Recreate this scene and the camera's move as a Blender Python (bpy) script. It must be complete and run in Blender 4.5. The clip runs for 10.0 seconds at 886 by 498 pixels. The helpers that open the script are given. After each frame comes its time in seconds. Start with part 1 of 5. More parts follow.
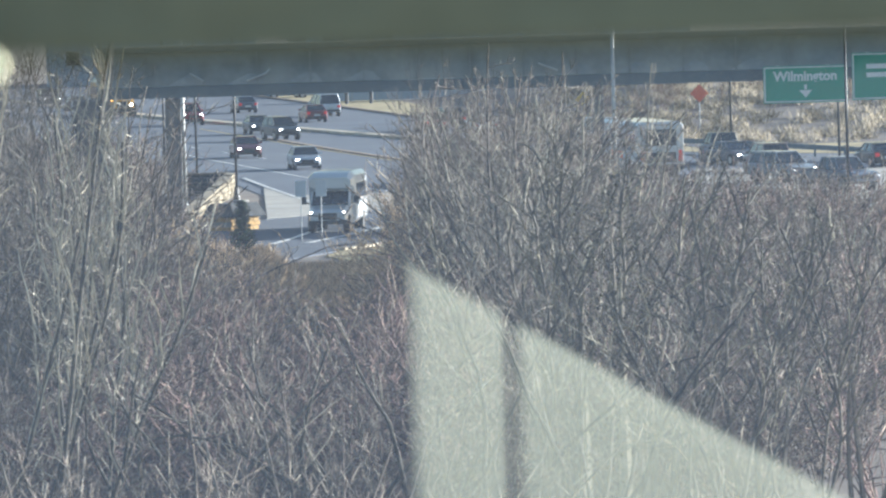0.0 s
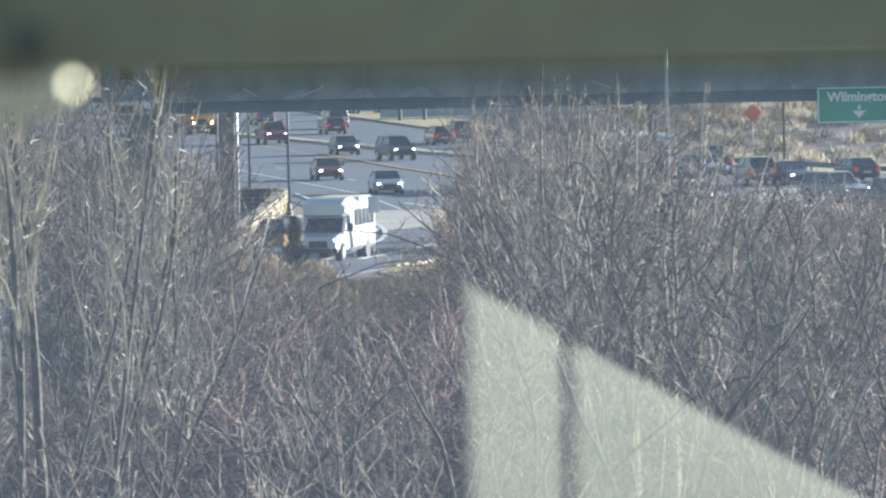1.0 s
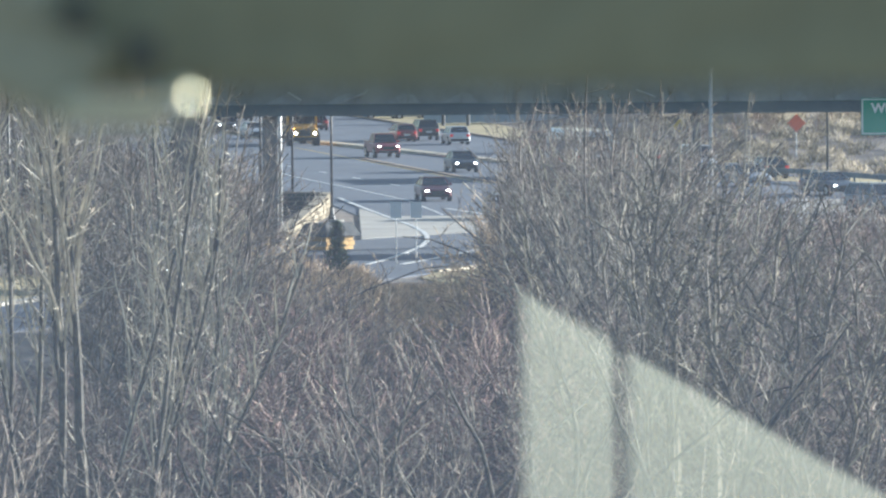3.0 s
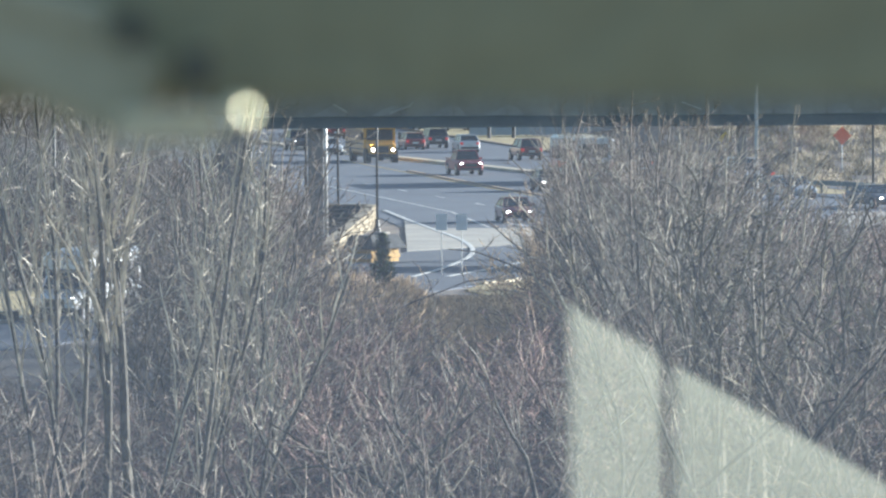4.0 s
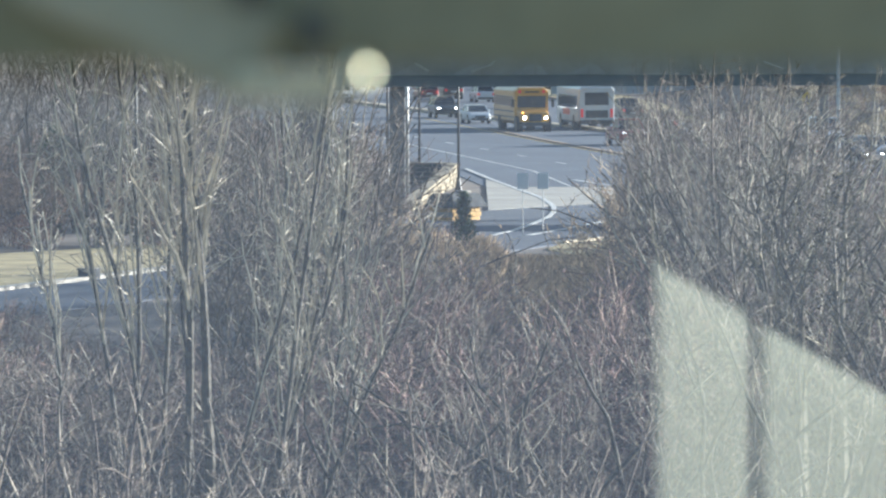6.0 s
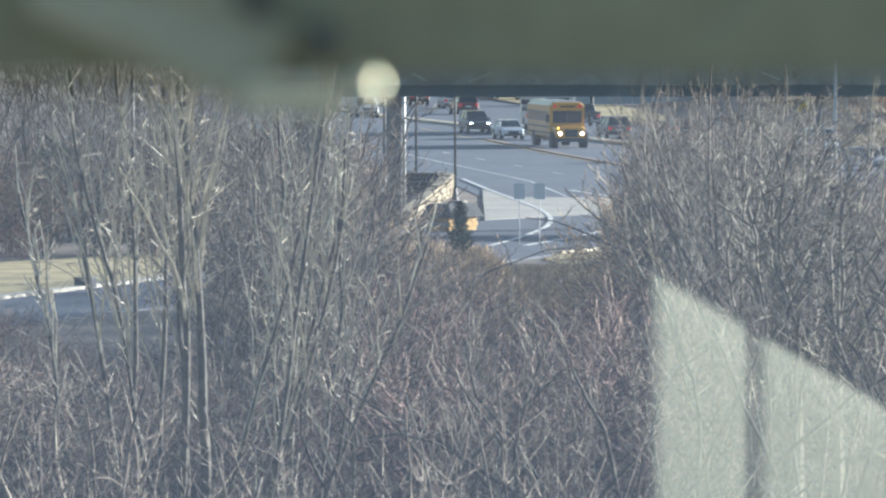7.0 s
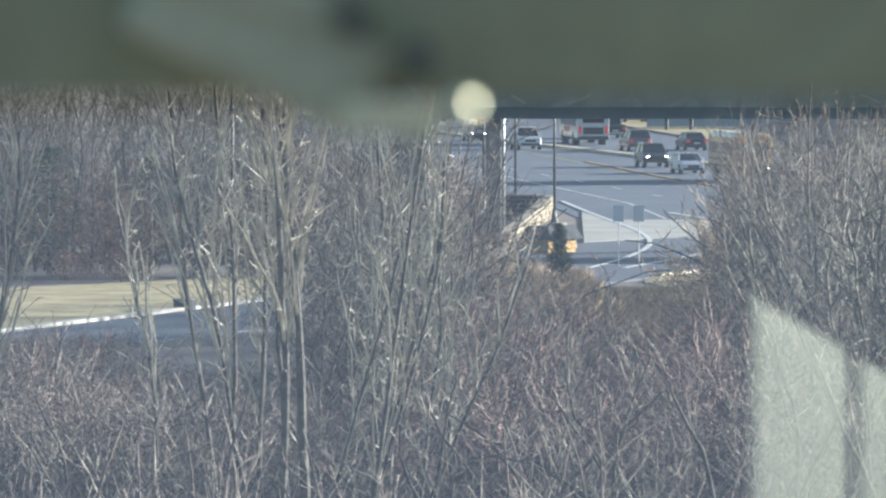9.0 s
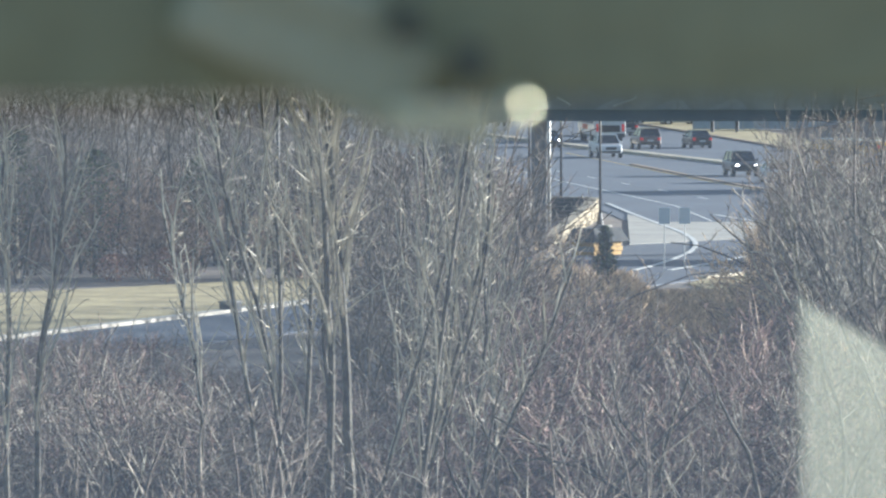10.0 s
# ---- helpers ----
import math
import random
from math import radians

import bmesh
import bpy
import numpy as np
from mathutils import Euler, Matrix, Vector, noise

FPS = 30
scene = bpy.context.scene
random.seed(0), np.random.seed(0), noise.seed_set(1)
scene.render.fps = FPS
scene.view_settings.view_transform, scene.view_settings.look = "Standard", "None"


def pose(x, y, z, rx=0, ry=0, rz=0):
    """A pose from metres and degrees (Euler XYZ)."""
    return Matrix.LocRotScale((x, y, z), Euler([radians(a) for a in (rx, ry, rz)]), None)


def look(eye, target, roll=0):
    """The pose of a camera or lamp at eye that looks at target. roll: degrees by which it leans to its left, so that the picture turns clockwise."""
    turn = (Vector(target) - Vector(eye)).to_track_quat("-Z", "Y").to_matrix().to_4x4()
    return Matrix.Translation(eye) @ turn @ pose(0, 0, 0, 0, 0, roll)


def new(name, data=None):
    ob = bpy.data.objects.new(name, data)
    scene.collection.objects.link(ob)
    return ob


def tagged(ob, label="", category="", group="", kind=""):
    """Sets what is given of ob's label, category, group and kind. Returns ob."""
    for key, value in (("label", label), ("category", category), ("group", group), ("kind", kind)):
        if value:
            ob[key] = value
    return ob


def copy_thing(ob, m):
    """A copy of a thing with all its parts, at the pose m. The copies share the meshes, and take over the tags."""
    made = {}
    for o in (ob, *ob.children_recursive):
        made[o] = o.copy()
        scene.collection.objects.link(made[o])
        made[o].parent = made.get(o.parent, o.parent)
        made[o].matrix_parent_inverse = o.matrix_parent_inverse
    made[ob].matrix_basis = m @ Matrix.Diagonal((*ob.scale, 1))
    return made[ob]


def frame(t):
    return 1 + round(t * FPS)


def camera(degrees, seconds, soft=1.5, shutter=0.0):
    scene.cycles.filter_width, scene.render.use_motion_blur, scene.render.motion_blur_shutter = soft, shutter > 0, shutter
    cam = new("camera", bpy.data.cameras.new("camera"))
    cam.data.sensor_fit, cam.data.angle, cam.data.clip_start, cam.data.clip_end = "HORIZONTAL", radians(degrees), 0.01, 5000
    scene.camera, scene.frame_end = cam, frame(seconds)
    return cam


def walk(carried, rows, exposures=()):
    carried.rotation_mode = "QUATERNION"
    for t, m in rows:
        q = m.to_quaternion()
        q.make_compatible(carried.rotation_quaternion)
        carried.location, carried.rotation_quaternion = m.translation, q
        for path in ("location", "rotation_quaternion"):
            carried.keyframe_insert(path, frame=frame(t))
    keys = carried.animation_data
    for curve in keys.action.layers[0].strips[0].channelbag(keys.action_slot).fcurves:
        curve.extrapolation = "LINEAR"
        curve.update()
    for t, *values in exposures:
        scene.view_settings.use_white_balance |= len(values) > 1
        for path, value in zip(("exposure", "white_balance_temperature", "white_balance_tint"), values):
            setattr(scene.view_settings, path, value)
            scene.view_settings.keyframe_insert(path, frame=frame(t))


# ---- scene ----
cam = camera(8.0, 10.0, soft=2.3)
cam.data.dof.use_dof, cam.data.dof.focus_distance, cam.data.dof.aperture_fstop = True, 380.0, 257.4 / 18.0
# seconds, eye, target, roll
PATH = (
    (0, (0.0736, 0, 11.9890), (10.5899, 300, -1.5125), -1.64),
    (0.1, (0.0721, 0, 11.9892), (9.9800, 300, -1.4600), -1.60),
    (0.2, (0.0706, 0, 11.9894), (8.6000, 300, -1.6600), -1.56),
    (0.3, (0.0690, 0, 11.9896), (6.9000, 300, -1.6600), -1.53),
    (0.4, (0.0675, 0, 11.9898), (6.4000, 300, -1.6200), -1.49),
    (0.5, (0.0660, 0, 11.9900), (6.7411, 300, -1.7910), -1.45),
    (0.6, (0.0654, 0, 11.9902), (7.2000, 300, -1.8500), -1.39),
    (0.7, (0.0648, 0, 11.9904), (7.7000, 300, -1.5000), -1.33),
    (0.8, (0.0642, 0, 11.9906), (8.7000, 300, -1.2200), -1.27),
    (0.9, (0.0636, 0, 11.9908), (8.3400, 300, -0.8000), -1.21),
    (1, (0.0630, 0, 11.9910), (8.1357, 300, -0.6378), -1.15),
    (1.2, (0.0618, 0, 11.9922), (7.8500, 300, -0.5200), -0.97),
    (1.3, (0.0612, 0, 11.9928), (8.4100, 300, -0.5000), -0.87),
    (1.4, (0.0606, 0, 11.9934), (9.0200, 300, -0.4000), -0.78),
    (1.5, (0.0600, 0, 11.9940), (9.4744, 300, -0.1429), -0.69),
    (1.6, (0.0560, 0, 11.9944), (9.1000, 300, -0.1700), -0.66),
    (1.7, (0.0500, 0, 11.9928), (8.9200, 300, -0.2000), -0.63),
    (1.8, (0.0460, 0, 11.9932), (8.2600, 300, -0.4000), -0.59),
    (1.9, (0.0420, 0, 11.9936), (7.2000, 300, -0.6000), -0.56),
    (2, (0.0380, 0, 11.9940), (7.0561, 300, -0.7510), -0.53),
    (2.2, (0.0360, 0, 11.9950), (8.0596, 300, -0.9115), -0.50),
    (3.3, (0.0295, 0, 11.9960), (5.3027, 300, -0.1949), -0.38),
    (3.5, (0.0285, 0, 11.9964), (5.0161, 300, -0.2671), -0.37),
    (3.7, (0.0281, 0, 11.9966), (4.8500, 300, 0.5000), -0.37),
    (4, (0.0275, 0, 11.9970), (3.9945, 300, 0.2721), -0.37),
    (4.2, (0.0271, 0, 11.9970), (4.0500, 300, 0.3000), -0.37),
    (4.5, (0.0265, 0, 11.9970), (2.5579, 300, -0.0478), -0.37),
    (4.8, (0.0217, 0, 12.0006), (2.3400, 300, 0.2000), -0.37),
    (4.9, (0.0201, 0, 12.0018), (1.7900, 300, 0.5800), -0.37),
    (5, (0.0200, 0, 12.0030), (0.7639, 300, 1.1955), -0.37),
    (5.1, (0.0190, 0, 12.0030), (1.0500, 300, 2.2000), -0.36),
    (5.2, (0.0180, 0, 12.0040), (2.2000, 300, 2.2500), -0.35),
    (5.3, (0.0165, 0, 12.0050), (1.4000, 300, 2.1000), -0.34),
    (5.4, (0.0155, 0, 12.0055), (1.0000, 300, 2.1200), -0.32),
    (5.5, (0.0175, 0, 12.0060), (0.2745, 300, 1.6483), -0.30),
    (5.6, (0.0160, 0, 12.0050), (0.0500, 300, 0.1000), -0.28),
    (5.7, (0.0145, 0, 12.0030), (-0.1000, 300, -0.8600), -0.26),
    (5.8, (0.0130, 0, 12.0010), (-0.3000, 300, -1.8000), -0.24),
    (5.9, (0.0120, 0, 11.9990), (0.0200, 300, -2.0000), -0.22),
    (6, (0.0110, 0, 11.9980), (0.1400, 300, -1.6711), -0.20),
    (6.2, (0.0090, 0, 11.9970), (0.0198, 300, -1.0982), -0.18),
    (7.3, (0.0040, 0, 11.9990), (0.3213, 300, -1.2203), 0.00),
    (7.5, (0.0030, 0, 11.9980), (0.0000, 300, -1.1134), 0.00),
    (8, (0.0040, 0, 11.9980), (-2.0607, 300, -0.6049), 0.00),
    (8.5, (0.0060, 0, 11.9980), (-4.2281, 300, -0.4444), 0.00),
    (9, (0.0070, 0, 11.9980), (-4.3886, 300, -0.1500), 0.00),
    (9.5, (0.0050, 0, 11.9980), (-5.7002, 300, -0.0429), 0.00),
    (10, (0.0040, 0, 11.9980), (-6.5566, 300, -0.0429), 0.00),
)
walk(cam, [(t, look(eye, target, roll)) for t, eye, target, roll in PATH],
     exposures=[(0.0, 1.645, 5700, 6), (10.0, 1.645, 5700, 6)])

# ---- light ----
SUN_TURN, SUN_UP = radians(65), radians(11.2)      # clockwise from +Y, above the horizon
world = bpy.data.worlds.new("sky")
scene.world = world
world.use_nodes = True
sky = world.node_tree.nodes.new("ShaderNodeTexSky")
sky.sky_type, sky.sun_disc, sky.sun_elevation, sky.sun_rotation = "NISHITA", False, SUN_UP, SUN_TURN
world.node_tree.links.new(sky.outputs[0], world.node_tree.nodes["Background"].inputs[0])
world.node_tree.nodes["Background"].inputs[1].default_value = 0.065
sun = new("sun", bpy.data.lights.new("sun", "SUN"))
sun.data.energy, sun.data.angle, sun.data.color = 5.0, radians(0.53), (1.0, 0.93, 0.83)
to_sun = Vector((math.sin(SUN_TURN) * math.cos(SUN_UP), math.cos(SUN_TURN) * math.cos(SUN_UP), math.sin(SUN_UP)))
sun.matrix_world = look(to_sun * 100, (0, 0, 0))


# ---- materials ----
def material(name, a, b, scale=3.0, fine=40.0, rough=0.8, metal=0.0, bump=0.3, each=0.0, coat=0.0, dirt=0.35):
    """A surface whose colour wanders between a and b, in large stains and in fine grain."""
    m = bpy.data.materials.new(name)
    m.use_nodes = True
    n, l = m.node_tree.nodes, m.node_tree.links
    p = n["Principled BSDF"]
    p.inputs["Roughness"].default_value, p.inputs["Metallic"].default_value = rough, metal
    p.inputs["Coat Weight"].default_value, p.inputs["Coat Roughness"].default_value = coat, 0.08
    where = n.new("ShaderNodeTexCoord")
    big, small = n.new("ShaderNodeTexNoise"), n.new("ShaderNodeTexNoise")
    for tex, s, detail in ((big, scale, 5), (small, fine, 3)):
        tex.inputs["Scale"].default_value, tex.inputs["Detail"].default_value = s, detail
        l.new(where.outputs["Object"], tex.inputs["Vector"])
    mix, grain = n.new("ShaderNodeMix"), n.new("ShaderNodeMix")
    mix.data_type = grain.data_type = "RGBA"
    mix.inputs["A"].default_value, mix.inputs["B"].default_value = (*a, 1), (*b, 1)
    ramp = n.new("ShaderNodeMapRange")
    ramp.inputs["From Min"].default_value, ramp.inputs["From Max"].default_value = 0.35, 0.65
    l.new(big.outputs["Fac"], ramp.inputs["Value"])
    l.new(ramp.outputs["Result"], mix.inputs["Factor"])
    grain.blend_type = "MULTIPLY"
    grain.inputs["Factor"].default_value = dirt
    l.new(mix.outputs["Result"], grain.inputs["A"])
    l.new(small.outputs["Fac"], grain.inputs["B"])
    out = grain.outputs["Result"]
    if each:
        info, hsv = n.new("ShaderNodeObjectInfo"), n.new("ShaderNodeHueSaturation")
        vary = n.new("ShaderNodeMapRange")
        vary.inputs["To Min"].default_value, vary.inputs["To Max"].default_value = 1 - each, 1 + each
        l.new(info.outputs["Random"], vary.inputs["Value"])
        l.new(vary.outputs["Result"], hsv.inputs["Value"])
        l.new(out, hsv.inputs["Color"])
        out = hsv.outputs["Color"]
    l.new(out, p.inputs["Base Color"])
    if bump:
        b_node = n.new("ShaderNodeBump")
        b_node.inputs["Strength"].default_value, b_node.inputs["Distance"].default_value = bump, 0.02
        l.new(small.outputs["Fac"], b_node.inputs["Height"])
        l.new(b_node.outputs["Normal"], p.inputs["Normal"])
    return m


def island_material(name, colours, rough=0.6, gloss=0.3):
    """A surface that takes one of several colours for each separate piece of a mesh, with dappled sun and shade painted
    over it.
    """
    m = material(name, colours[0], colours[1], 2.0, 30.0, rough)
    n, l = m.node_tree.nodes, m.node_tree.links
    geo, ramp = n.new("ShaderNodeNewGeometry"), n.new("ShaderNodeValToRGB")
    ramp.color_ramp.elements[0].color, ramp.color_ramp.elements[1].color = (*colours[0], 1), (*colours[-1], 1)
    for i, c in enumerate(colours[1:-1], 1):
        ramp.color_ramp.elements.new(i / (len(colours) - 1)).color = (*c, 1)
    l.new(geo.outputs["Random Per Island"], ramp.inputs["Fac"])
    where, patch, dapple, mix = n.new("ShaderNodeTexCoord"), n.new("ShaderNodeTexNoise"), n.new("ShaderNodeMapRange"), n.new("ShaderNodeMix")
    patch.inputs["Scale"].default_value, patch.inputs["Detail"].default_value = 3.2, 3
    l.new(where.outputs["Object"], patch.inputs["Vector"])
    # Uneven bark plus dappled sun and shade, multiplied into the base colour.
    dapple.inputs["From Min"].default_value, dapple.inputs["From Max"].default_value = 0.38, 0.62
    dapple.inputs["To Min"].default_value, dapple.inputs["To Max"].default_value = 0.30, 1.55
    l.new(patch.outputs["Fac"], dapple.inputs["Value"])
    mix.data_type, mix.blend_type = "RGBA", "MULTIPLY"
    mix.inputs["Factor"].default_value = 1.0
    l.new(ramp.outputs["Color"], mix.inputs["A"])
    l.new(dapple.outputs["Result"], mix.inputs["B"])
    l.new(mix.outputs["Result"], n["Principled BSDF"].inputs["Base Color"])
    n["Principled BSDF"].inputs["Specular IOR Level"].default_value = gloss
    return m


def glow(name, colour, strength):
    m = bpy.data.materials.new(name)
    m.use_nodes = True
    p = m.node_tree.nodes["Principled BSDF"]
    p.inputs["Base Color"].default_value = (*colour, 1)
    p.inputs["Emission Color"].default_value, p.inputs["Emission Strength"].default_value = (*colour, 1), strength
    return m


def glass_dark(name, colour):
    m = material(name, colour, colour, 1.0, 8.0, 0.06, 0.0, 0.0)
    m.node_tree.nodes["Principled BSDF"].inputs["Specular IOR Level"].default_value = 0.8
    return m


def sheeting(name, cover=0.3, tones=((0.74, 0.80, 0.70, 1), (0.66, 0.72, 0.62, 1))):
    """Pale translucent sheet: part of the light goes straight through, the rest is scattered on both sides."""
    m = bpy.data.materials.new(name)
    m.use_nodes = True
    n, l = m.node_tree.nodes, m.node_tree.links
    n.remove(n["Principled BSDF"])
    clear, dif, thru, soft_mix, mix = (n.new("ShaderNodeBsdf" + k) if k[0] != "*" else n.new("ShaderNodeMixShader")
                                       for k in ("Transparent", "Diffuse", "Translucent", "*1", "*2"))
    tex, tone = n.new("ShaderNodeTexNoise"), n.new("ShaderNodeMix")
    tex.inputs["Scale"].default_value = 6.0
    tone.data_type = "RGBA"
    tone.inputs["A"].default_value, tone.inputs["B"].default_value = tones[0], tones[1]
    l.new(tex.outputs["Fac"], tone.inputs["Factor"])
    for s in (dif, thru):
        l.new(tone.outputs["Result"], s.inputs["Color"])
    soft_mix.inputs[0].default_value, mix.inputs[0].default_value = 0.5, cover
    l.new(dif.outputs[0], soft_mix.inputs[1])
    l.new(thru.outputs[0], soft_mix.inputs[2])
    l.new(clear.outputs[0], mix.inputs[1])
    l.new(soft_mix.outputs[0], mix.inputs[2])
    l.new(mix.outputs[0], n["Material Output"].inputs["Surface"])
    return m


ASPHALT = material("asphalt", (0.066, 0.086, 0.122), (0.096, 0.118, 0.158), 0.12, 1.5, 0.85)
ASPHALT_NEW = material("ramp asphalt", (0.066, 0.083, 0.114), (0.094, 0.110, 0.144), 0.2, 2.0, 0.85)
CONCRETE = material("concrete", (0.36, 0.34, 0.30), (0.48, 0.45, 0.39), 0.3, 3.0, 0.9)
KERB = material("kerb concrete", (0.42, 0.39, 0.33), (0.58, 0.54, 0.46), 0.6, 6.0, 0.9)
MEDIAN = material("worn tan concrete", (0.42, 0.36, 0.26), (0.54, 0.47, 0.36), 0.5, 6.0, 0.9)
KERB_RED = material("brick median", (0.26, 0.18, 0.12), (0.36, 0.26, 0.18), 0.6, 6.0, 0.9)
PAINT = material("road paint", (0.62, 0.62, 0.60), (0.74, 0.74, 0.71), 0.8, 6.0, 0.7)
PAINT_YELLOW = material("yellow road paint", (0.55, 0.36, 0.06), (0.62, 0.44, 0.12), 0.8, 6.0, 0.7)
SOIL = material("leaf litter soil", (0.13, 0.105, 0.09), (0.21, 0.17, 0.135), 0.35, 4.0, 0.95)
LAWN = material("dormant lawn", (0.30, 0.235, 0.10), (0.56, 0.45, 0.21), 0.45, 3.0, 0.95, dirt=0.5)
STRAW = island_material("dry straw", ((0.42, 0.28, 0.16), (0.62, 0.45, 0.27), (0.50, 0.34, 0.20), (0.68, 0.53, 0.34)))
BANK_STRAW = island_material("pale bank grass", ((0.20, 0.16, 0.10), (0.31, 0.25, 0.15), (0.25, 0.20, 0.12), (0.37, 0.31, 0.19)))
BARK_GREY = island_material("grey bark", ((0.11, 0.095, 0.075), (0.25, 0.22, 0.165), (0.16, 0.135, 0.105), (0.13, 0.11, 0.085), (0.58, 0.53, 0.41)))
BARK_TRUNK = material("grey trunk bark", (0.17, 0.15, 0.12), (0.46, 0.42, 0.32), 1.5, 14.0, 0.65, bump=0.5)
BARK_BROWN = island_material("brown twigs", ((0.09, 0.07, 0.06), (0.17, 0.14, 0.11), (0.12, 0.095, 0.085), (0.20, 0.17, 0.14), (0.34, 0.30, 0.24)), 0.8, 0.2)
BARK_PURPLE = island_material("purple brown twigs", ((0.12, 0.075, 0.072), (0.18, 0.12, 0.105), (0.14, 0.09, 0.085), (0.25, 0.175, 0.145), (0.40, 0.31, 0.25)), 0.85, 0.15)
BARK_FAR = island_material("distant twigs", ((0.05, 0.045, 0.042), (0.11, 0.095, 0.08), (0.075, 0.065, 0.058)))
BARK_WOODS = material("dark woods bark", (0.06, 0.054, 0.048), (0.12, 0.105, 0.09), 1.5, 14.0, 0.8)
BARK_TWIG = island_material("poplar twigs", ((0.18, 0.16, 0.12), (0.42, 0.38, 0.285), (0.25, 0.22, 0.17), (0.50, 0.455, 0.345)), 0.55, 0.45)
BARK_TAN = island_material("tan twigs", ((0.40, 0.28, 0.17), (0.60, 0.44, 0.27), (0.46, 0.33, 0.20), (0.66, 0.50, 0.32)), 0.85, 0.15)
BARK_RUSSET = island_material("russet twigs", ((0.12, 0.085, 0.065), (0.20, 0.13, 0.09), (0.15, 0.105, 0.08), (0.24, 0.17, 0.12)), 0.8, 0.2)
# The last, palest tone paints some twigs as if sunlit.
BARK_OLIVE = island_material("olive-brown twigs with sunlit share", ((0.045, 0.038, 0.025), (0.16, 0.14, 0.085), (0.07, 0.06, 0.04), (0.46, 0.41, 0.29)), 0.7, 0.3)
# Boughs carry sunlit dapples in their colour, trunks the dark of their shaded side.
BARK_BOUGH = material("sun-dappled pale poplar boughs", (0.24, 0.215, 0.165), (0.68, 0.62, 0.475), 3.0, 14.0, 0.6, bump=0.5)
BARK_CLUMP = material("shade-darkened poplar bark", (0.016, 0.014, 0.012), (0.125, 0.113, 0.088), 3.5, 14.0, 0.62, bump=0.7)
BARK_DARK = material("dark furrowed bark", (0.075, 0.062, 0.05), (0.22, 0.19, 0.145), 1.8, 16.0, 0.6, bump=0.5)
for bark in (BARK_TRUNK, BARK_CLUMP, BARK_DARK, BARK_WOODS):
    bark.node_tree.nodes["Principled BSDF"].inputs["Specular IOR Level"].default_value = 0.12
EVERGREEN = island_material("evergreen needles", ((0.03, 0.05, 0.025), (0.06, 0.085, 0.04), (0.045, 0.06, 0.03)))
OLIVE = island_material("olive brown leaves", ((0.055, 0.05, 0.028), (0.115, 0.10, 0.055), (0.08, 0.07, 0.04)), 0.8, 0.2)
RUSSET = island_material("russet leaves", ((0.17, 0.085, 0.06), (0.23, 0.125, 0.09), (0.19, 0.10, 0.075)))
STONE = material("sandstone", (0.22, 0.185, 0.125), (0.33, 0.28, 0.19), 1.2, 10.0, 0.9, each=0.18)
STONE_GOLD = material("golden sandstone", (0.44, 0.27, 0.09), (0.54, 0.36, 0.14), 1.2, 10.0, 0.9, each=0.15)
MORTAR = material("mortar", (0.36, 0.32, 0.26), (0.42, 0.38, 0.31), 2.0, 20.0, 0.95)
SLATE = material("dark slate", (0.04, 0.045, 0.05), (0.07, 0.075, 0.08), 2.0, 15.0, 0.95)
STEEL_DARK = material("dark painted steel", (0.085, 0.125, 0.15), (0.13, 0.17, 0.19), 0.4, 6.0, 0.65)
STEEL_BLACK = material("black painted steel", (0.018, 0.02, 0.022), (0.035, 0.035, 0.038), 2.0, 20.0, 0.5)
STEEL_GALV = material("galvanised steel", (0.52, 0.53, 0.53), (0.66, 0.66, 0.64), 2.0, 20.0, 0.5, 0.3)
GIRDER = material("blue-grey painted girder", (0.26, 0.29, 0.295), (0.42, 0.44, 0.42), 0.4, 3.0, 0.65)
GUSSET = material("pale gusset plate", (0.30, 0.34, 0.36), (0.42, 0.45, 0.46), 0.8, 6.0, 0.6)
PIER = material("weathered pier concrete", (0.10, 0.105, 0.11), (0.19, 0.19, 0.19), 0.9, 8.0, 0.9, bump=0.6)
SIGN_GREEN = material("green sign sheeting", (0.0, 0.31, 0.19), (0.0, 0.36, 0.22), 0.5, 8.0, 0.5)
SIGN_WHITE = material("white sign sheeting", (0.88, 0.90, 0.88), (0.92, 0.93, 0.91), 0.5, 8.0, 0.5)
SIGN_BLUE = material("blue grey sign back", (0.56, 0.62, 0.70), (0.62, 0.68, 0.74), 1.0, 10.0, 0.5, 0.3)
SIGN_ORANGE = material("orange sign sheeting", (0.85, 0.16, 0.06), (0.9, 0.2, 0.08), 0.5, 8.0, 0.5)
SIGN_YELLOW = material("yellow sign sheeting", (0.62, 0.42, 0.04), (0.7, 0.48, 0.06), 0.5, 8.0, 0.5)
CLADDING = material("pale blue cladding", (0.42, 0.48, 0.56), (0.50, 0.56, 0.62), 0.1, 2.0, 0.6)
ROOFING = material("dark roofing", (0.05, 0.055, 0.06), (0.08, 0.08, 0.085), 0.2, 4.0, 0.8)
BEAM = material("grey green beam paint", (0.355, 0.352, 0.228), (0.395, 0.387, 0.256), 2.0, 30.0, 0.7)
BEAM_PALE = material("worn beam paint", (0.48, 0.48, 0.355), (0.58, 0.575, 0.43), 8.0, 60.0, 0.7)
BRACKET_DARK = material("dark rubber", (0.12, 0.125, 0.105), (0.15, 0.155, 0.13), 8.0, 60.0, 0.7)
# Pale tone of a sunlit wall mirrored in glass, put into a film.
REFLECTION = sheeting("pale reflection film", 0.132, ((0.70, 0.72, 0.58, 1), (0.64, 0.66, 0.53, 1)))
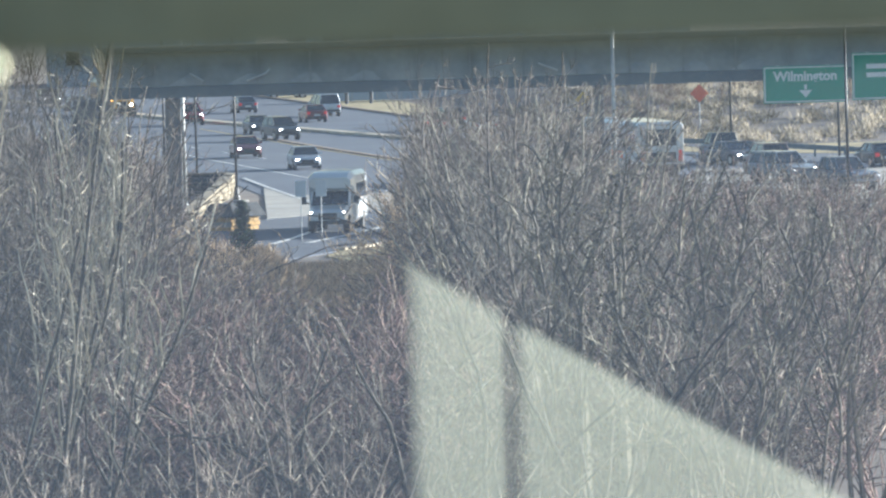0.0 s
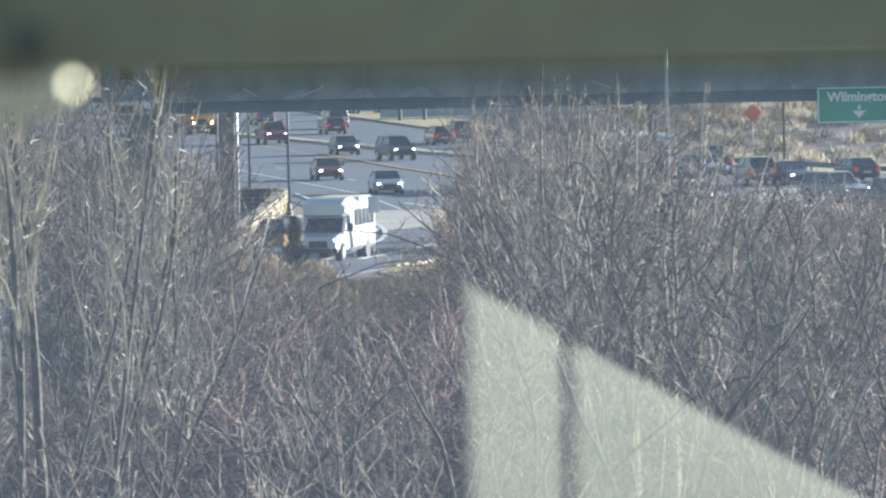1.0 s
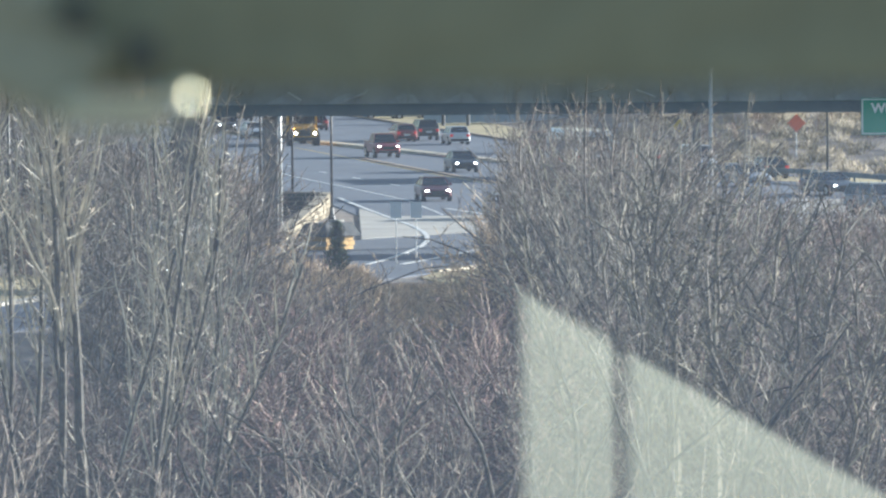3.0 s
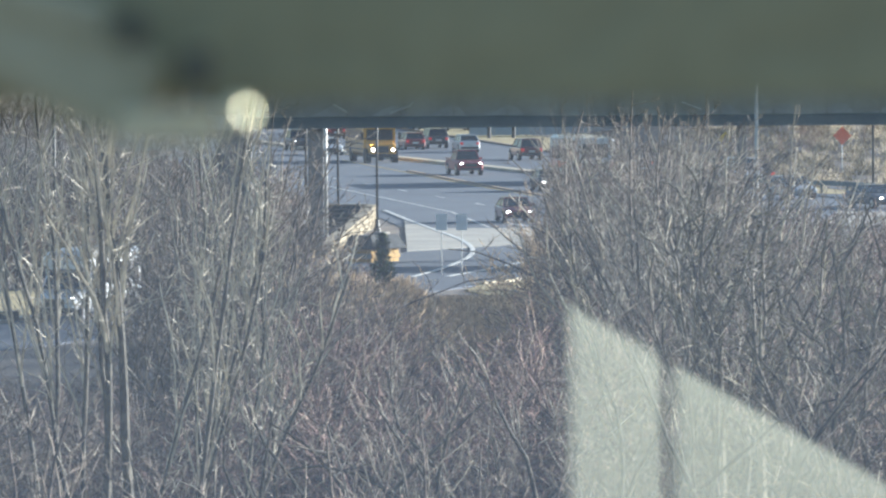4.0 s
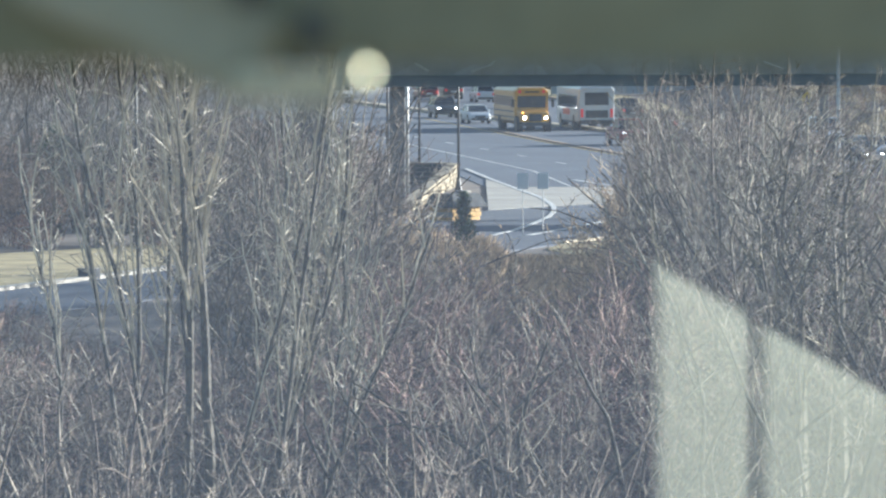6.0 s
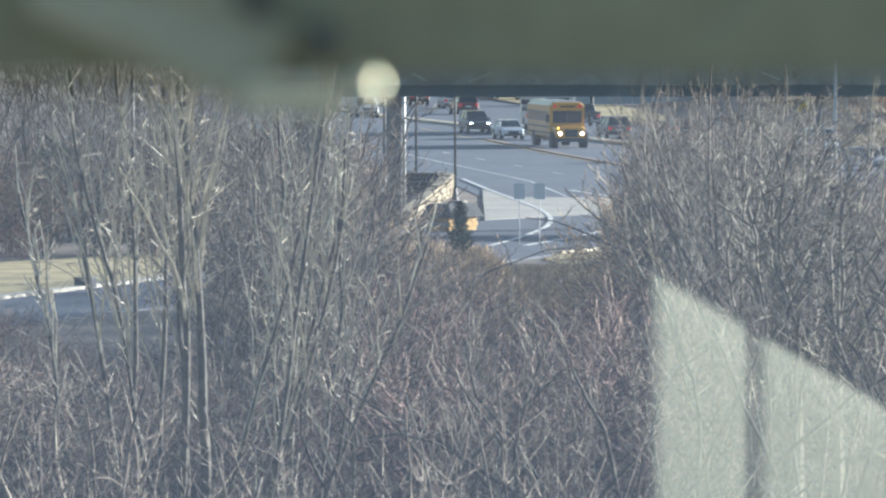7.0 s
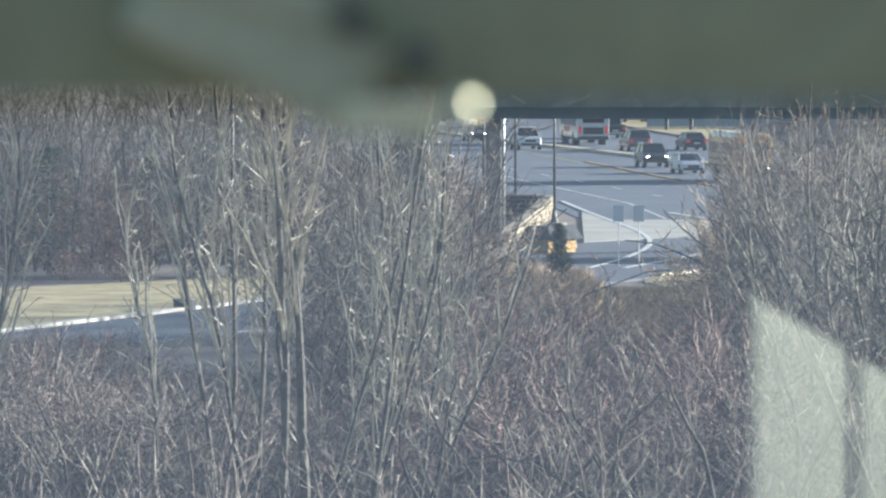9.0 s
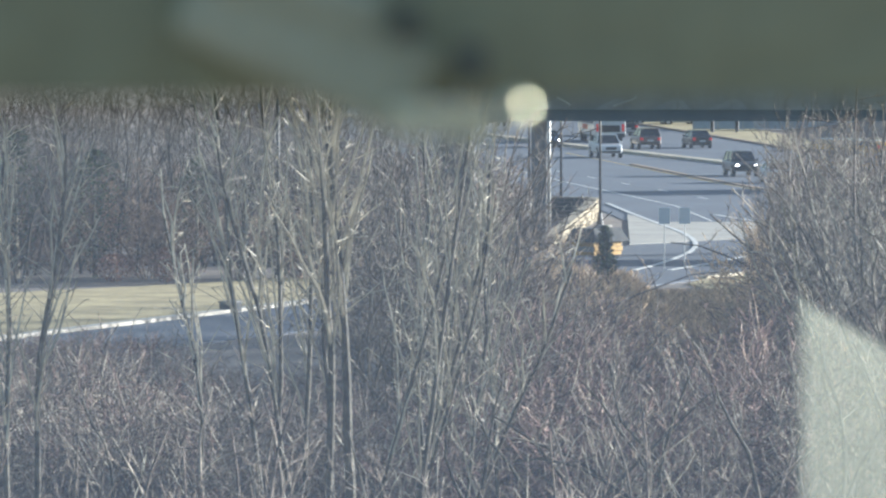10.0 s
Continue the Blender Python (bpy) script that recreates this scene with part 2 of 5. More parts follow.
# Bluish scatter stands in for haze and lifts the dark tones.
HAZE_VEIL = sheeting("painted haze veil", 0.103, ((0.55, 0.66, 0.86, 1), (0.52, 0.62, 0.80, 1)))
IVORY = sheeting("ivory plastic", 1.0, ((0.92, 0.91, 0.76, 1), (0.88, 0.87, 0.72, 1)))
POLISHED = material("polished pale brass", (0.95, 0.94, 0.68), (0.92, 0.90, 0.64), 8.0, 60.0, 0.42, 1.0, 0.0, dirt=0.1)
TYRE = material("tyre rubber", (0.015, 0.015, 0.016), (0.03, 0.03, 0.03), 4.0, 30.0, 0.8)
RIM = material("alloy rim", (0.45, 0.45, 0.46), (0.55, 0.55, 0.56), 4.0, 30.0, 0.35, 0.8)
CAR_GLASS = glass_dark("tinted car glass", (0.024, 0.03, 0.04))
TRIM_BLACK = material("black plastic trim", (0.02, 0.02, 0.022), (0.035, 0.035, 0.037), 4.0, 40.0, 0.6)
HEADLIGHT = glow("lit headlight", (1.0, 0.96, 0.88), 6.0)
HEADLIGHT_OFF = material("clear headlight", (0.6, 0.62, 0.65), (0.7, 0.72, 0.74), 4.0, 30.0, 0.15)
AMBER = glow("amber lamp", (1.0, 0.45, 0.06), 5.0)
TAIL = glow("red tail lamp", (0.6, 0.02, 0.015), 0.12)
PLATE = material("plate white", (0.6, 0.6, 0.58), (0.7, 0.7, 0.68), 4.0, 30.0, 0.5)


def paint(name, c):
    return material(name, c, tuple(v * 0.88 for v in c), 0.8, 30.0, 0.35, 0.15, 0.0, coat=0.7, dirt=0.15)


# ---- mesh helpers ----
def part(name, bm, mat, parent=None, label="", smooth=False):
    me = bpy.data.meshes.new(name)
    if smooth:
        for f in bm.faces:
            f.smooth = True
    bm.to_mesh(me)
    bm.free()
    me.materials.append(mat)
    ob = new(name, me)
    if parent:
        ob.parent = parent
    return tagged(ob, label) if label else ob


def arrays(name, verts, faces, mat, parent=None):
    me = bpy.data.meshes.new(name)
    me.from_pydata(verts, [], faces)
    me.materials.append(mat)
    ob = new(name, me)
    if parent:
        ob.parent = parent
    return ob


def block(bm, x0, x1, y0, y1, z0, z1, m=None):
    vs = [bm.verts.new(v) for v in ((x0, y0, z0), (x1, y0, z0), (x1, y1, z0), (x0, y1, z0), (x0, y0, z1), (x1, y0, z1), (x1, y1, z1), (x0, y1, z1))]
    for f in ((0, 3, 2, 1), (4, 5, 6, 7), (0, 1, 5, 4), (1, 2, 6, 5), (2, 3, 7, 6), (3, 0, 4, 7)):
        bm.faces.new([vs[i] for i in f])
    if m:
        bmesh.ops.transform(bm, matrix=m, verts=vs)
    return vs


def boxed(*a, bevel=0.0, m=None):
    bm = bmesh.new()
    block(bm, *a, m=m)
    if bevel:
        bmesh.ops.bevel(bm, geom=bm.edges[:], offset=bevel, segments=2, affect="EDGES", profile=0.6)
    return bm


def rod(bm, p0, p1, r0, r1=None, n=10):
    p0, p1, r1 = Vector(p0), Vector(p1), r0 if r1 is None else r1
    q = (p1 - p0).to_track_quat("Z", "Y").to_matrix()
    rings = []
    for p, r in ((p0, r0), (p1, r1)):
        rings.append([bm.verts.new(p + q @ Vector((math.cos(a) * r, math.sin(a) * r, 0))) for a in (2 * math.pi * i / n for i in range(n))])
    for i in range(n):
        bm.faces.new((rings[0][i], rings[0][(i + 1) % n], rings[1][(i + 1) % n], rings[1][i]))
    bm.faces.new(rings[0][::-1])
    bm.faces.new(rings[1])
    return bm


def slab(points, z0, z1):
    """A sheet with that outline, from z0 up to z1."""
    bm = bmesh.new()
    low = [bm.verts.new((x, y, z0)) for x, y in points]
    top = [bm.verts.new((x, y, z1)) for x, y in points]
    f = bm.faces.new(top)
    f.normal_update()
    if f.normal.z < 0:
        f.normal_flip()
    k = len(points)
    for i in range(k):
        bm.faces.new((low[i], low[(i + 1) % k], top[(i + 1) % k], top[i]))
    bmesh.ops.triangulate(bm, faces=[f])
    return bm


def strip(points, width, z0, z1):
    """A band of that width along a line on the ground."""
    pts = [Vector((x, y, 0)) for x, y in points]
    left, right = [], []
    for i, p in enumerate(pts):
        d = (pts[min(i + 1, len(pts) - 1)] - pts[max(i - 1, 0)]).normalized()
        side = Vector((-d.y, d.x, 0)) * width / 2
        left.append(p + side)
        right.append(p - side)
    bm = bmesh.new()
    rings = [[bm.verts.new((v.x, v.y, z)) for v, z in ((l, z0), (l, z1), (r, z1), (r, z0))] for l, r in zip(left, right)]
    for a, b in zip(rings, rings[1:]):
        for i in range(4):
            bm.faces.new((a[i], a[(i + 1) % 4], b[(i + 1) % 4], b[i]))
    bm.faces.new(rings[0][::-1])
    bm.faces.new(rings[-1])
    bmesh.ops.recalc_face_normals(bm, faces=bm.faces[:])
    return bm


def thing(name, label, category, group="", at=(0, 0, 0), turn=0.0):
    ob = new(name)
    ob.matrix_basis = pose(*at, 0, 0, turn)
    return tagged(ob, label, category, group)


def structure(ob, label, category):
    return tagged(ob, label, category, kind="structure")


# ---- ground, road ----
bm = bmesh.new()
xs = [-3000, -400, -120] + list(range(-60, 91, 6)) + [160, 400, 3000]
ys = [-600, -100, 40] + list(range(100, 700, 10)) + [900, 1600, 4500]


def land(x, y):
    """Height of the ground: level, with a grassy bank beyond the cross road."""
    if y < 398 or x < 22:
        return 0.0
    up = min(1.0, max(0.0, (y - 398) / 80)) * min(1.0, max(0.0, (x - 22 - (509 - y) * 0.02) / 9))
    return 2.6 * up * up * (3 - 2 * up)


grid = [[bm.verts.new((x, y, land(x, y))) for x in xs] for y in ys]
for a, b in zip(grid, grid[1:]):
    for i in range(len(xs) - 1):
        bm.faces.new((a[i], a[i + 1], b[i + 1], b[i]))
structure(part("ground", bm, SOIL, smooth=True), "brown soil and dry leaf litter under bare trees", "ground")
structure(part("road", slab([(-44, 700), (-20, 520), (0.3, 363), (2.3, 336), (9, 300), (20, 283), (70, 250), (70, 300), (40, 372), (22, 430), (14.3, 509), (4.5, 592), (-10, 700)], 0.0, 0.03), ASPHALT),
          "wide grey worn asphalt road with several lanes", "road")
structure(part("ramp", slab([(2.4, 334), (2.4, 303), (-1.5, 287), (-10.9, 244.6), (-20.1, 219), (-34, 185), (-27, 180), (-17, 208), (-6, 234), (2, 258), (5.1, 266.9), (7.3, 272.3), (12, 283), (20, 290), (9, 334)], 0.0, 0.05), ASPHALT_NEW),
          "grey asphalt turning lane curving off the main road", "road")
structure(part("apron", slab([(2.5, 345), (4.04, 333), (8.5, 333), (12, 333), (12, 309), (8.2, 311), (2.32, 303)], 0.0, 0.07), CONCRETE), "pale concrete slab set across the turning lane", "pavement")
structure(part("pavement", slab([(20, 300), (40, 285), (46, 345), (27, 356)], 0.0, 0.06), CONCRETE), "pale concrete pavement beside the cross road", "pavement")
structure(part("lawn", slab([(-10.9, 244.7), (-20.1, 219.2), (-34, 186), (-60, 190), (-34, 240), (-16, 262), (-6, 276), (-2.2, 287)], 0.0, 0.06), LAWN), "dry yellow winter lawn beside the turning lane", "lawn")
structure(part("verge", slab([(4.4, 262), (5.1, 266.6), (7.3, 272), (12, 282.5), (20, 289), (26, 281), (14, 262), (6, 254)], 0.0, 0.05), LAWN), "dry tan grass verge along the turning lane", "grass")
structure(part("bank_grass", slab([(14.6, 509.5), (22.5, 431), (26, 399), (24, 396), (40.4, 372), (80, 330), (80, 397), (30, 397.5), (24, 430), (20, 509), (16, 560), (5, 640), (-8, 700), (4.8, 592)], 0.0, 0.05), LAWN), "strip of dry yellow grass along the road", "grass")

for name, pts, w, z, mat, label in (
        ("median", [(-23, 625), (-10.2, 551.3), (-3.3, 513.4), (2.6, 485.6), (7.9, 460.7), (14.8, 428)], 1.1, 0.2, MEDIAN, "raised pale concrete median with yellowish edges"),
        ("median", [(3.6, 447), (8.0, 412.6), (11.4, 388.4), (13.2, 376)], 0.4, 0.1, KERB_RED, "narrow brown brick median strip"),
        ("kerb", [(-34, 185), (-20.1, 219.1), (-10.9, 244.6), (-4, 273), (-1.6, 286.6)], 0.55, 0.18, KERB, "pale concrete kerb along the lawn"),
        ("kerb", [(5.1, 266.7), (7.3, 272.1), (12, 282.8), (20, 289.8)], 0.35, 0.15, MEDIAN, "pale concrete kerb along the turning lane"),
        ("kerb", [(-10, 700), (4.5, 592), (14.3, 509), (22, 430), (26, 398)], 0.3, 0.16, KERB_RED, "weathered kerb along the far side of the road")):
    structure(part(name, strip(pts, w, 0.0, z), mat), label, "kerb")
for name, pts, w, z, mat, label in (
        ("lane_line", [(1.49, 362.6), (2.7, 346.5), (3.8, 333.0), (4.6, 324), (5.1, 317.5), (5.4, 311), (5.5, 305.5), (5.4, 300), (5.1, 295), (4.6, 290), (4.0, 285), (3.3, 280), (2.3, 274.5)], 0.24, 0.085, PAINT, "white painted edge line curving round the corner"),
        ("lane_line", [(3.83, 275.1), (5.6, 281.5), (7.53, 289.9), (12, 303)], 0.28, 0.065, PAINT, "white painted edge line beside the kerb"),
        ("lane_line", [(-5.2, 440), (-1.2, 406.4), (5.3, 359.7), (6.9, 335.2)], 0.15, 0.04, PAINT, "white painted lane line on the road"),
        ("lane_line", [(7.3, 345), (9.6, 333.5)], 0.3, 0.04, PAINT, "white painted stop line on the road"),
        ("lane_line", [(-1.2, 480), (3.0, 447), (7.4, 412.6), (10.8, 388.4)], 0.14, 0.04, PAINT_YELLOW, "yellow painted line beside the median"),
        ("lane_line", [(-11.3, 551.3), (-4.4, 513.4), (1.5, 485.6), (6.8, 460.7)], 0.16, 0.04, PAINT_YELLOW, "yellow painted line beside the median")):
    structure(part(name, strip(pts, w, z - 0.01, z), mat), label, "road marking")
for i in range(9):
    y = 372 + i * 14
    x = 7.4 - 0.155 * (y - 372)
    structure(part("lane_dash", strip([(x, y), (x - 0.5, y + 3.2)], 0.14, 0.03, 0.04), PAINT), "short white dash of a painted lane line", "road marking")

# ---- overpass ----
deck = thing("overpass", "blue-grey painted steel overpass spanning the road", "bridge")
part("girder", boxed(-5.5, 95, 297.0, 297.2, 6.16, 8.2), GIRDER, deck)
part("girder", boxed(-5.5, 95, 298.3, 298.5, 6.16, 8.2), GIRDER, deck)
part("flange", boxed(-5.5, 95, 296.85, 297.4, 6.08, 6.16), STEEL_DARK, deck)
part("chord", boxed(-5.5, 95, 296.9, 297.0, 6.16, 6.62, bevel=0.02), STEEL_DARK, deck, "dark lower chord")
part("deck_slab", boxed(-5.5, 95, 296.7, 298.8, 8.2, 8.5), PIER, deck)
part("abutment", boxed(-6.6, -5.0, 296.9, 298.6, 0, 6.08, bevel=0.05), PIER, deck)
first = part("stiffener", boxed(-0.03, 0.03, 296.86, 297.0, 6.62, 8.2), GIRDER, deck)
first.location.x = -3
for i in range(1, 40):
    o = first.copy()
    scene.collection.objects.link(o)
    o.location.x = -3 + 2.5 * i
for x in (-1.3, 1.5, 4.2, 6.9, 17.0, 19.7, 22.4, 25.1):
    bm = bmesh.new()
    front = [bm.verts.new((x + dx, 296.93, 6.64 + dz)) for dx, dz in ((-0.9, 0.0), (0.9, 0.0), (0.55, 0.42), (0.1, 0.5))]
    f = bm.faces.new(front)
    bmesh.ops.extrude_face_region(bm, geom=[f])
    for v in front:
        v.co.y += 0.06
    bmesh.ops.recalc_face_normals(bm, faces=bm.faces[:])
    part("gusset", bm, GUSSET, deck, "pale grey gusset plate")
for x in (18.05, 50.0):
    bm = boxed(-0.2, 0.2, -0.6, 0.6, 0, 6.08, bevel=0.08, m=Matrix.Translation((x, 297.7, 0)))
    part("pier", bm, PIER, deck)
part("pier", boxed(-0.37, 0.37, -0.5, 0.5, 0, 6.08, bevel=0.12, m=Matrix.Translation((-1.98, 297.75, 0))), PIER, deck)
for a, b in (((-1.15, 7.2), (-0.5, 6.82)), ((1.5, 6.78), (2.45, 7.12)), ((2.45, 7.12), (2.6, 7.3)), ((15.2, 7.2), (16.1, 6.85))):
    part("brace", rod(bmesh.new(), (a[0], 296.78, a[1]), (b[0], 296.78, b[1]), 0.055, n=6), STEEL_GALV, deck, "pale galvanised brace")


def post(x, y, h, r, mat, name, label, category, group=""):
    ob = thing(name, label, category, group, (x, y, 0))
    bm = rod(bmesh.new(), (0, 0, 0.55), (0, 0, h), r, r * 0.72, 12)
    part("shaft", bm, mat, ob, smooth=True)
    bm = rod(bmesh.new(), (0, 0, 0), (0, 0, 0.14), r * 2.6, r * 2.5, 14)
    rod(bm, (0, 0, 0.14), (0, 0, 0.6), r * 2.1, r * 1.15, 14)
    part("base", bm, mat, ob)
    return ob


def street_lamp(x, y, h=9.0, r=0.075):
    ob = post(x, y, h, r, STEEL_BLACK, "street_lamp", "tall slender black painted street lamp", "street lamp", "street lamps")
    bm = rod(bmesh.new(), (0, 0, h), (0, 0, h + 0.12), 0.12, 0.2, 12)
    rod(bm, (0, 0, h + 0.12), (0, 0, h + 0.55), 0.2, 0.12, 12)
    part("lantern", bm, STEEL_BLACK, ob)


for p in ((0.98, 331), (-1.13, 352), (-2.9, 352), (32.1, 394.5), (34.5, 350.3), (-12.84, 268), (28.75, 288)):
    street_lamp(*p)
for x, y, h in ((-1.6, 311.0, 9), (18.6, 300.6 - 5.2, 9)):
    post(x, y, h, 0.11, STEEL_GALV, "signal_pole", "pale galvanised steel signal pole", "pole")
board = thing("billboard", "dark steel billboard posts before a pale panel fence", "billboard")
for x in (11.4, 13.55):
    part("post", rod(bmesh.new(), (x, 552, 0), (x, 552, 7), 0.17, n=12), STEEL_BLACK, board)
part("face", boxed(9.5, 15.6, 551.9, 552.3, 5.0, 9.0), STEEL_DARK, board)
fence = thing("panel_fence", "pale blue-grey panel fence behind the road", "fence")
for i in range(9):
    part("panel", boxed(9.9 + i * 2.2, 12.04 + i * 2.2, 562, 562.1, 0.1, 2.6, bevel=0.02), CLADDING, fence)
    part("post", boxed(9.84 + i * 2.2, 9.94 + i * 2.2, 561.9, 562.15, 0, 2.7), STEEL_GALV, fence)


# ---- signs ----
def words(text, size, mat, parent, at):
    c = bpy.data.curves.new("legend", "FONT")
    c.body, c.size, c.align_x, c.align_y, c.extrude, c.offset = text, size, "CENTER", "CENTER", 0.004, 0.02
    ob = new("legend", c)
    ob.parent, ob.matrix_basis = parent, pose(*at, 90, 0, 0)
    c.materials.append(mat)


def guide_sign(x0, x1, z0, z1, y, legend=""):
    ob = thing("guide_sign", "large green highway guide sign with white border" + (" and white lettering" if legend else ""), "road sign", "", ((x0 + x1) / 2, y, (z0 + z1) / 2))
    w, h = (x1 - x0) / 2, (z1 - z0) / 2
    part("panel", boxed(-w, w, 0, 0.05, -h, h, bevel=0.01), SIGN_GREEN, ob)
    bm = bmesh.new()
    for a in ((-w + 0.03, w - 0.03, h - 0.1, h - 0.04), (-w + 0.03, w - 0.03, -h + 0.04, -h + 0.1), (-w + 0.03, -w + 0.09, -h + 0.1, h - 0.1), (w - 0.09, w - 0.03, -h + 0.1, h - 0.1)):
        block(bm, a[0], a[1], -0.006, 0.0, a[2], a[3])
    part("border", bm, SIGN_WHITE, ob, "white border")
    for x in (-w * 0.6, w * 0.6):
        part("bracket", boxed(x - 0.05, x + 0.05, 0.05, 296.85 - y, -h, h), STEEL_GALV, ob)
    if legend:
        words(legend, 0.62, SIGN_WHITE, ob, (0, -0.004, h * 0.42))
        bm = bmesh.new()
        block(bm, -0.06, 0.06, -0.006, 0, -0.25, -0.02)
        vs = [bm.verts.new(v) for v in ((-0.3, -0.006, -0.28), (0.3, -0.006, -0.28), (0, -0.006, -0.62))]
        bm.faces.new(vs)
        part("arrow", bm, SIGN_WHITE, ob, "white downward arrow")
    else:
        for i, zz in enumerate((0.35, -0.05)):
            part("legend_bar", boxed(-w * 0.7, w * (0.6 - 0.2 * i), -0.006, 0, zz, zz + 0.22), SIGN_WHITE, ob, "white bar of lettering")


guide_sign(25.55, 29.48, 5.05, 6.78, 294.5, "Wilmington")
guide_sign(29.7, 34.2, 5.1, 7.3, 294.5)


def diamond(x, y, z, size, mat, colour):
    ob = thing("warning_sign", colour + " diamond warning sign on a thin metal post", "road sign", "", (x, y, 0))
    bm = boxed(-size / 2, size / 2, -0.012, 0.012, -size / 2, size / 2, m=pose(0, 0, z, 0, 45, 0))
    part("blade", bm, mat, ob, colour + " diamond blade")
    part("post", rod(bmesh.new(), (0, 0.04, 0), (0, 0.04, z + size * 0.6), 0.035), STEEL_GALV, ob)
    part("symbol", boxed(-size * 0.09, size * 0.09, -0.018, -0.013, z - size * 0.3, z + size * 0.3), TRIM_BLACK if "yellow" in colour else mat, ob)


diamond(32.2, 421, 2.9, 0.86, SIGN_ORANGE, "bright orange")
diamond(26.1, 450, 2.1, 0.75, SIGN_YELLOW, "faded yellow")
for x in (3.62, 4.5):
    ob = thing("lane_sign", "blue-grey sign blade on a pale slender post", "road sign", "pair of lane signs", (x, 276.2, 0))
    part("post", rod(bmesh.new(), (0, 0, 0), (0, 0, 2.65), 0.022), STEEL_GALV, ob)
    part("blade", boxed(-0.24, 0.24, -0.05, -0.03, 2.02, 2.72, bevel=0.006), SIGN_BLUE, ob)

# guard rail along the foot of the bank
rail = thing("guard_rail", "weathered grey steel guard rail on short posts", "guard rail")
part("rail", strip([(24.5, 399.5), (30, 388), (36.2, 365.5), (42, 348)], 0.08, 0.5, 0.8), STEEL_DARK, rail)
for i in range(14):
    f = i / 13
    x, y = 24.6 + 17.2 * f, 399.6 - 51 * f - 4 * math.sin(math.pi * f) * -1
    part("post", boxed(x - 0.06, x + 0.06, y - 0.06, y + 0.06, 0, 0.78), STEEL_DARK, rail)


# ---- stone walls by the corner ----
def stone_wall(name, label, a, b, h0, h1, thick, mat, size=(0.52, 0.24)):
    """A wall of single stones from a to b on the plan; its top runs from h0 to h1."""
    a, b = Vector((*a, 0)), Vector((*b, 0))
    run = (b - a).length
    ang = math.degrees(math.atan2(b.y - a.y, b.x - a.x))
    ob = structure(thing(name, label, "wall", "", a, ang), label, "wall")
    bm = bmesh.new()
    vs = block(bm, 0, run, -thick / 2 + 0.03, thick / 2 - 0.03, 0, 1)
    for v in vs:
        if v.co.z > 0.5:
            v.co.z = (h0 if v.co.x < run / 2 else h1) - 0.03
    part("core", bm, MORTAR, ob)
    me = None
    rng = random.Random(3)
    variants = []
    for k in range(4):
        sb = boxed(-size[0] / 2 + 0.012, size[0] / 2 - 0.012, -thick / 2 - 0.02, thick / 2 + 0.02, -size[1] / 2 + 0.012, size[1] / 2 - 0.012)
        for v in sb.verts:
            v.co += Vector((rng.uniform(-0.02, 0.02), rng.uniform(-0.02, 0.02), rng.uniform(-0.012, 0.012)))
        me = bpy.data.meshes.new("stone")
        sb.to_mesh(me)
        sb.free()
        me.materials.append(mat)
        variants.append(me)
    row = 0
    while row * size[1] < max(h0, h1):
        z = (row + 0.5) * size[1]
        x = size[0] * (0.5 if row % 2 else 0.75)
        while x < run:
            if z < h0 + (h1 - h0) * x / run:
                s = new("stone", rng.choice(variants))
                s.parent, s.location = ob, (x, 0, z)
            x += size[0]
        row += 1
    bm = bmesh.new()
    vs = block(bm, -0.05, run + 0.05, -thick / 2 - 0.07, thick / 2 + 0.07, 0, 1)
    for v in vs:
        v.co.z = (h0 if v.co.x < run / 2 else h1) + (0.06 if v.co.z > 0.5 else 0.0)
    part("coping", bm, STONE, ob)
    return ob


stone_wall("wall_wing", "tan sandstone wing wall sloping down beside the turning lane", (-1.55, 303.5), (0.72, 337.4), 0.35, 1.15, 0.45, STONE)
# The return wall's shade is put into its colour by dark slate stones.
stone_wall("wall_return", "stone return wall coloured dark as in shade behind the sloping wing wall", (-2.6, 338.2), (0.6, 338.2), 1.15, 1.15, 0.45, SLATE)
plinth = thing("entrance_plinth", "golden sandstone plinth under an overhanging dark slate slab", "plinth", "", (0.72, 291.5, 0), 50)
for row, z in enumerate((0.0, 0.22, 0.44)):
    for i in range(5):
        w = 0.40
        x = -1.05 + i * w + (0.1 if row % 2 else 0)
        part("stone", boxed(x + 0.008, x + w - 0.008, -0.68, 0.68, z + 0.008, z + 0.212, bevel=0.02), STONE_GOLD, plinth)
bm = boxed(-1.25, 1.25, -0.9, 0.9, 0.66, 1.28, bevel=0.03)
for v in bm.verts:
    if v.co.z > 1.0:
        v.co.x *= 0.78
        v.co.y *= 0.7
part("slate_slab", bm, SLATE, plinth, "dark slate slab")
part("cap", boxed(0.3, 0.78, -0.3, 0.3, 1.28, 1.40, bevel=0.05), CONCRETE, plinth, "pale stone cap")
part("core", boxed(-0.98, 0.9, -0.6, 0.6, 0, 0.66), MORTAR, plinth)
inlet = thing("drain_inlet", "dark cast iron drain inlet box set in the kerb", "drain inlet", "", (-13.2, 238.0, 0), 70)
part("body", boxed(-0.4, 0.4, -0.3, 0.3, 0, 0.42, bevel=0.04), SLATE, inlet)
part("lid", boxed(-0.44, 0.44, -0.34, 0.34, 0.42, 0.48, bevel=0.02), STEEL_BLACK, inlet)

